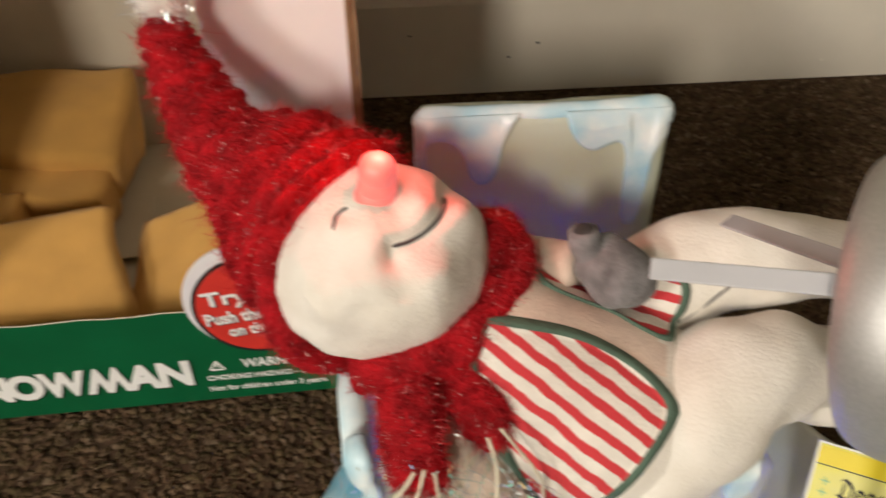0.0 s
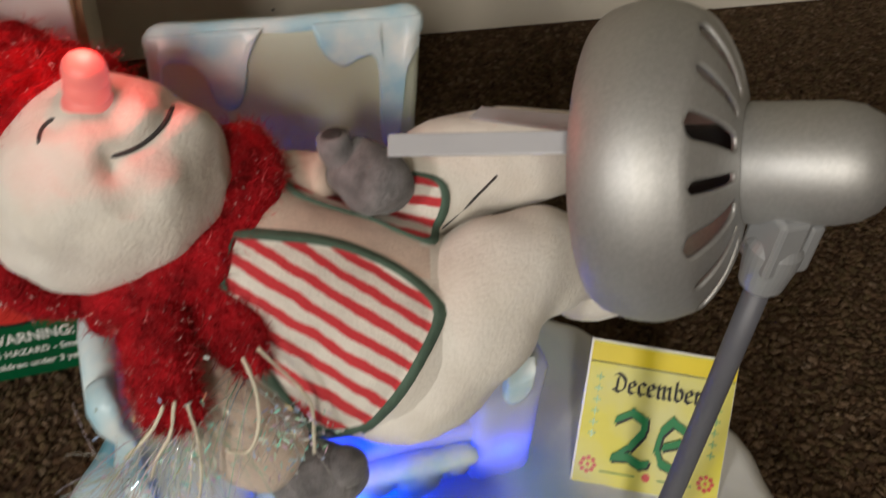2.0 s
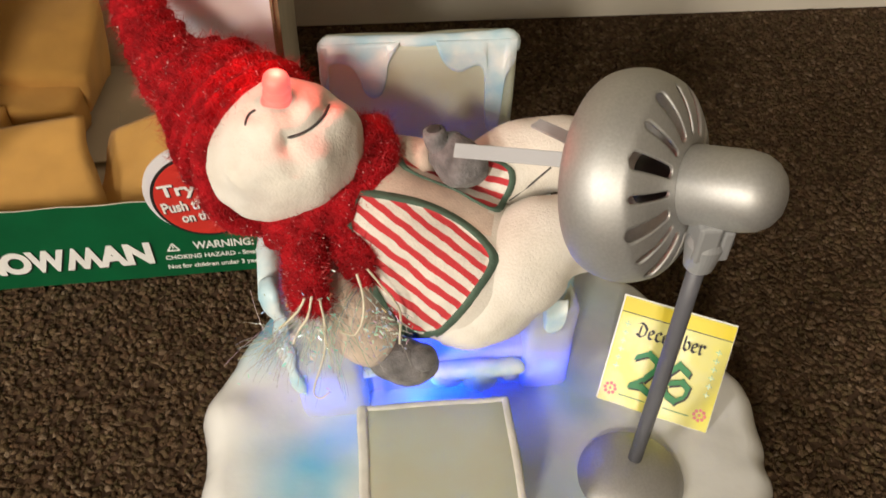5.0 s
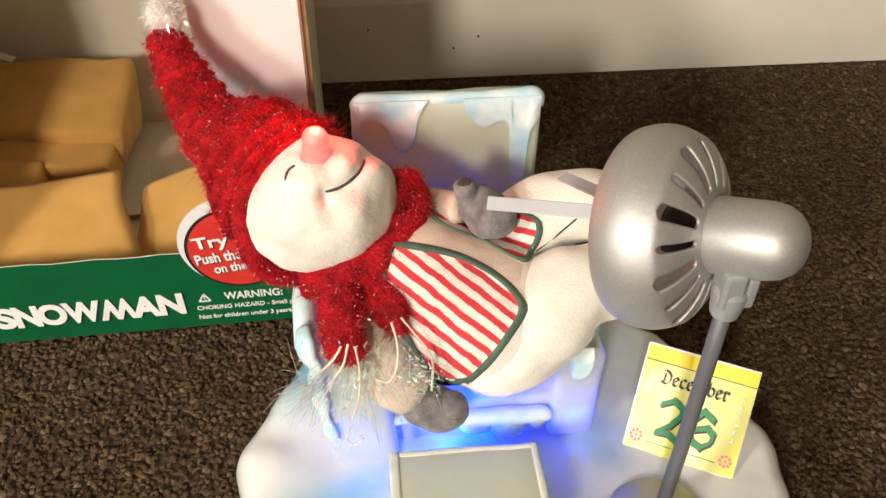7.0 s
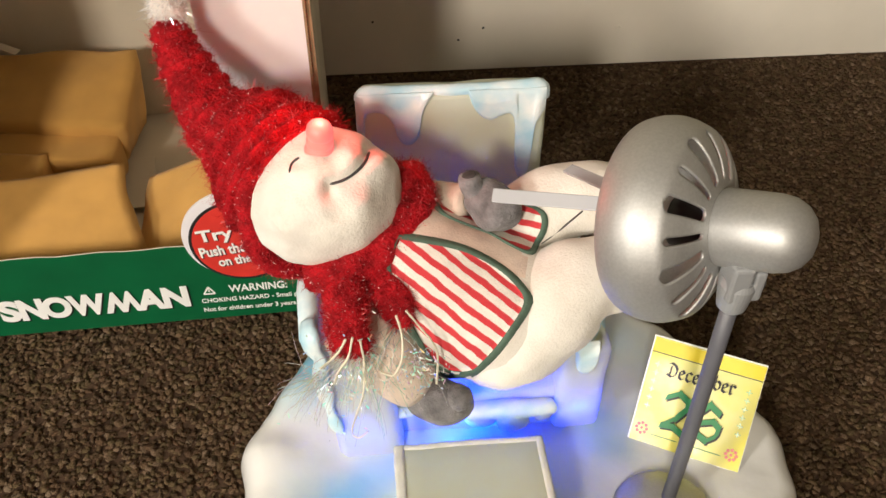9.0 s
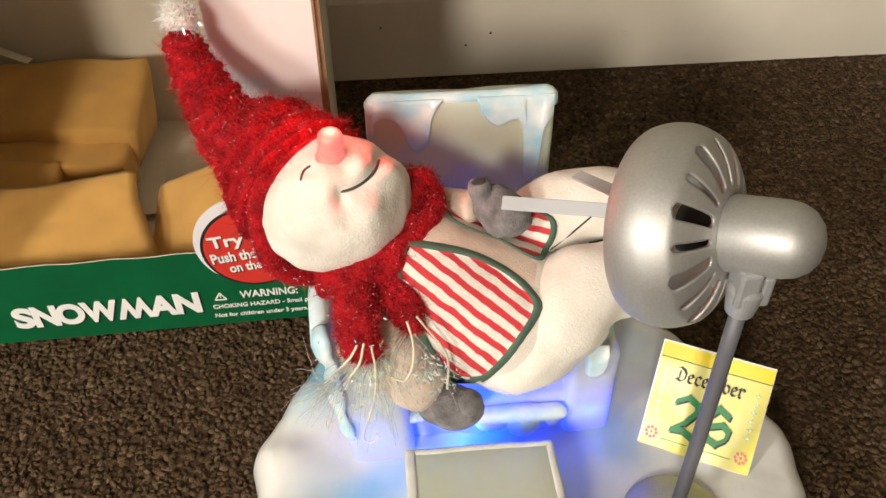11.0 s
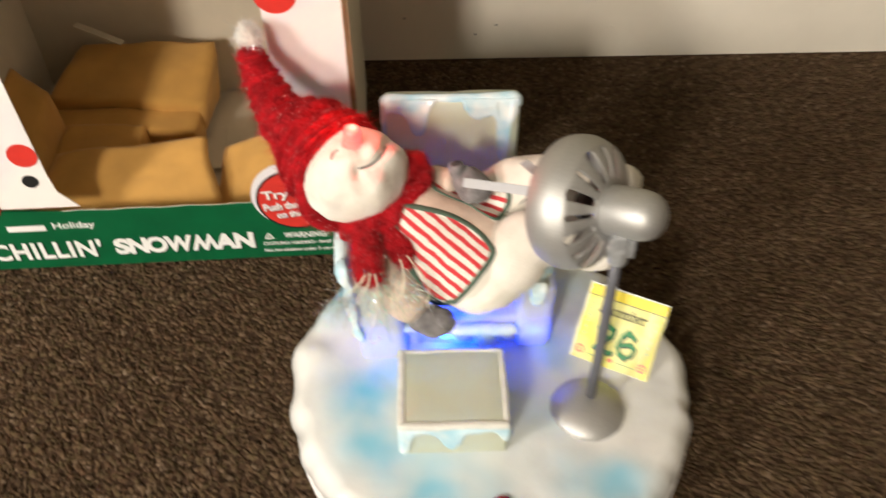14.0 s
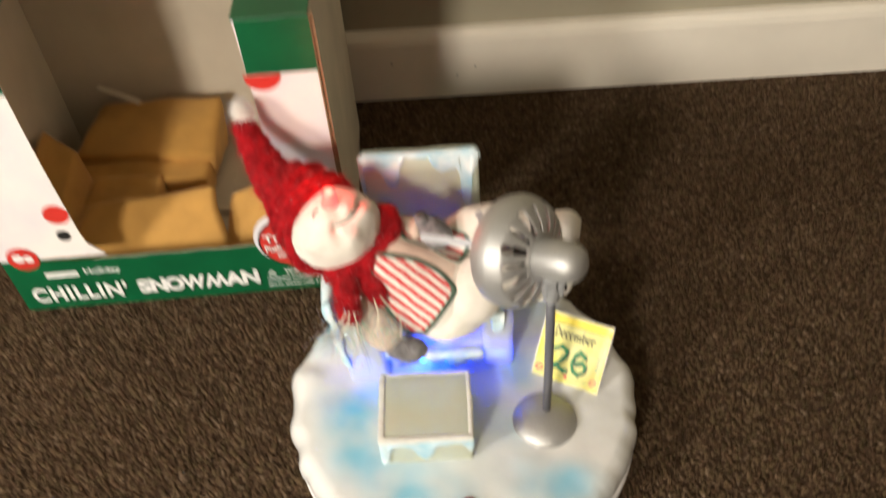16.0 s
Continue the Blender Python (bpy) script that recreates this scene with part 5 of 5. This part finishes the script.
# ---- scarf ----
scarf = thing("knitted_scarf", "fuzzy red knitted scarf round the snowman's neck", "scarf")
bm = bmesh.new()
tube(bm, spline([(-0.047, 0.112, 0.134, 0.0055), (-0.0392, 0.1015, 0.1408, 0.0066), (-0.0388, 0.0865, 0.1385, 0.007), (-0.0452, 0.0762, 0.1345, 0.007), (-0.0555, 0.0705, 0.1302, 0.0072), (-0.0665, 0.0688, 0.1258, 0.007), (-0.0775, 0.0755, 0.119, 0.006)], 7), 20, 0, 0.0018, 150)
wrap = part("neck_wrap", bm, M_YARN, scarf)
bm = bmesh.new()
tube(bm, spline([(-0.0635, 0.0665, 0.1255, 0.007), (-0.066, 0.06, 0.122, 0.0095), (-0.066, 0.0535, 0.1165, 0.0095), (-0.0645, 0.0485, 0.1105, 0.0085), (-0.063, 0.0455, 0.1065, 0.005)], 6), 20, 0, 0.0018, 150, 0.7)
tail1 = part("scarf_end", bm, M_YARN, scarf)
bm = bmesh.new()
tube(bm, spline([(-0.055, 0.0665, 0.126, 0.0065), (-0.051, 0.061, 0.1215, 0.0075), (-0.0465, 0.0565, 0.116, 0.0065), (-0.044, 0.0535, 0.1125, 0.004)], 6), 20, 0, 0.0018, 150, 0.6)
tail2 = part("scarf_end", bm, M_YARN, scarf)
for i, (src, cnt) in enumerate(((wrap, 2600), (tail1, 1900), (tail2, 1100))):
    fibres("fuzz", src, int(cnt * 1.7), 0.0032, 0.00009, [M_FIBRE, M_YARN], scarf, 21 + i, "red fuzz and tinsel", 0.55, (0.7, 0.3))
    fibres("sparkle_specks", src, cnt // 6, 0.0009, 0.00018, [M_SPARKLE], scarf, 71 + i, "tiny pale specks painted as tinsel sparkle", 1.6)

# ---- tinsel fringe at the scarf's end ----
fringe = thing("tinsel_fringe", "iridescent clear tinsel strands hanging from the scarf ends", "tinsel")
rng = random.Random(5)
bm = bmesh.new()


def strand(start, way, length, droop, r):
    p, d, pts = Vector(start), Vector(way).normalized(), []
    n = 7
    for i in range(n):
        pts.append((*p, r * (1 - 0.4 * i / n)))
        p = p + d * (length / n)
        d = (d + Vector((rng.gauss(0, 0.1), rng.gauss(0, 0.1), -droop / n + rng.gauss(0, 0.1)))).normalized()
        if p.z < 0.041:
            p.z, d.z = 0.041, 0.0
    tube(bm, pts, 4, 0)


for i in range(85):
    s = rng.random()
    o = Vector((-0.063, 0.0455, 0.108)).lerp(Vector((-0.045, 0.0535, 0.112)), s if rng.random() < 0.4 else s * 0.12)
    o += Vector((rng.gauss(0, 0.002), rng.gauss(0, 0.0015), rng.gauss(0, 0.002)))
    ang = rng.uniform(-1.9, 1.1)
    way = Vector((math.sin(ang) * 0.9, -0.55 + rng.gauss(0, 0.25), -0.25 + rng.gauss(0, 0.3)))
    strand(o, way, rng.uniform(0.012, 0.042), rng.uniform(0.6, 2.6), 0.0001)
for i in range(52):
    o = Vector((-0.0775, 0.047, 0.093)) + Vector((rng.gauss(0, 0.0015), rng.gauss(0, 0.0015), rng.gauss(0, 0.002)))
    strand(o, (rng.gauss(-0.8, 0.5), rng.gauss(-0.3, 0.4), rng.gauss(-0.1, 0.5)), rng.uniform(0.007, 0.022), 0.6, 0.0001)
for i in range(60):
    o = Vector((-0.0405, 0.047, 0.1)) + Vector((rng.gauss(0, 0.0025), rng.gauss(0, 0.001), rng.gauss(0, 0.003)))
    strand(o, (rng.gauss(0.2, 0.7), rng.gauss(-0.5, 0.3), rng.gauss(-0.3, 0.6)), rng.uniform(0.004, 0.014), 0.8, 0.0001)
tagged(part("strand_tuft", bm, M_IRID, fringe), kind="stuff")
for row in (
    ((-0.0658, 0.0435, 0.1181), (-0.0685, 0.042, 0.1135), (-0.072, 0.041, 0.1099), (-0.0755, 0.041, 0.1063)),
    ((-0.0634, 0.043, 0.1193), (-0.0655, 0.041, 0.1113), (-0.0692, 0.04, 0.1052), (-0.0712, 0.039, 0.0997)),
    ((-0.0609, 0.043, 0.1175), (-0.0601, 0.041, 0.1061), (-0.0614, 0.039, 0.0927), (-0.0643, 0.038, 0.0825), (-0.0667, 0.038, 0.0718), (-0.0643, 0.036, 0.0707), (-0.0606, 0.035, 0.0756)),
    ((-0.0481, 0.047, 0.1248), (-0.0464, 0.042, 0.1186), (-0.0471, 0.038, 0.1113), (-0.05, 0.036, 0.1063), (-0.0548, 0.037, 0.1072)),
    ((-0.0446, 0.05, 0.1236), (-0.0409, 0.048, 0.1186), (-0.0361, 0.046, 0.1114), (-0.034, 0.045, 0.1046), (-0.0346, 0.041, 0.0935)),
):
    bm = bmesh.new()
    tube(bm, [(*p, 0.00045) for p in spline(row, 6)], 8, 0, 0.0002, 700)
    part("cord", bm, M_CORD, fringe, "pale twisted cord")
for i in range(3):
    bm = bmesh.new()
    o = Vector((-0.063, 0.046, 0.107)) + Vector((rng.gauss(0, 0.003), 0, 0))
    if i % 3 == 2:
        o = o + Vector((0.017, 0.008, 0.004))
    strand(o, (rng.uniform(-0.6, 0.7), -0.4, -0.6), rng.uniform(0.02, 0.04), 1.6, 0.0003)
    part("cord", bm, M_CORD, fringe, "pale twisted cords")
# small bright flakes painted as the glints of the strands
bm = bmesh.new()
for i in range(300):
    o = (-0.041, 0.0425, 0.1, 0.0045) if i % 5 < 2 else (-0.064, 0.042, 0.1, 0.0075) if i % 5 < 4 else (-0.072, 0.044, 0.088, 0.009)
    c = Vector((o[0] + rng.gauss(0, o[3]), o[1] + rng.gauss(0, 0.003), max(0.062, o[2] + rng.gauss(0, o[3] * 1.25))))
    d = Vector((rng.gauss(0, 1), rng.gauss(0, 1), rng.gauss(0, 1))).normalized()
    s = d.orthogonal().normalized() * 0.00022
    d = d * rng.uniform(0.0003, 0.0012)
    bm.faces.new([bm.verts.new(c + q) for q in (d + s, d - s, -d - s, -d + s)])
tagged(part("painted_glints", bm, M_GLINT, fringe), kind="stuff")

# flat bars that reach out of the hood
for p, q in (((-0.0168, 0.0485, 0.1744), (0.024, 0.0322, 0.1805)), ((0.0165, 0.0871, 0.1532), (0.0225, 0.046, 0.1755))):
    p, q = Vector(p), Vector(q)
    along = (q - p).normalized()
    flat = (Vector((-0.1, -0.65, 0.75)) - along * Vector((-0.1, -0.65, 0.75)).dot(along)).normalized()
    m = Matrix((along, flat.cross(along), flat)).transposed().to_4x4()
    m.translation = p
    bm = bmesh.new()
    box(bm, (0, -0.0022, -0.0005), ((q - p).length, 0.0022, 0.0005), 0.0003, 2, m)
    part("flat_bar", bm, M_STRAP, lamp, "flat grey plastic bar", smooth=False)

# ---- the small lamps of the toy, with added blue lights ----
led("blue_glow_light", (-0.012, 0.0648, 0.043), 0.3, (0.0, 0.03, 1.0), 0.004)
# added lights that spread the seat diode's blue over lip and table
led("blue_glow_light", (-0.012, 0.0575, 0.061), 0.006, (0.0, 0.03, 1.0), 0.003)
led("blue_glow_light", (-0.024, 0.0525, 0.0452), 0.026, (0.0, 0.06, 1.0), 0.003)
# added inside the arms, which hold no diode, so that they glow too
led("blue_glow_light", (0.0265, 0.0618, 0.05), 0.05, (0.0, 0.03, 1.0), 0.004)
led("blue_glow_light", (-0.066, 0.0602, 0.05), 0.03, (0.0, 0.03, 1.0), 0.004)
led("nose_glow", tuple(n0 + nd * 0.0175), 0.07, (1.0, 0.08, 0.07), 0.003)
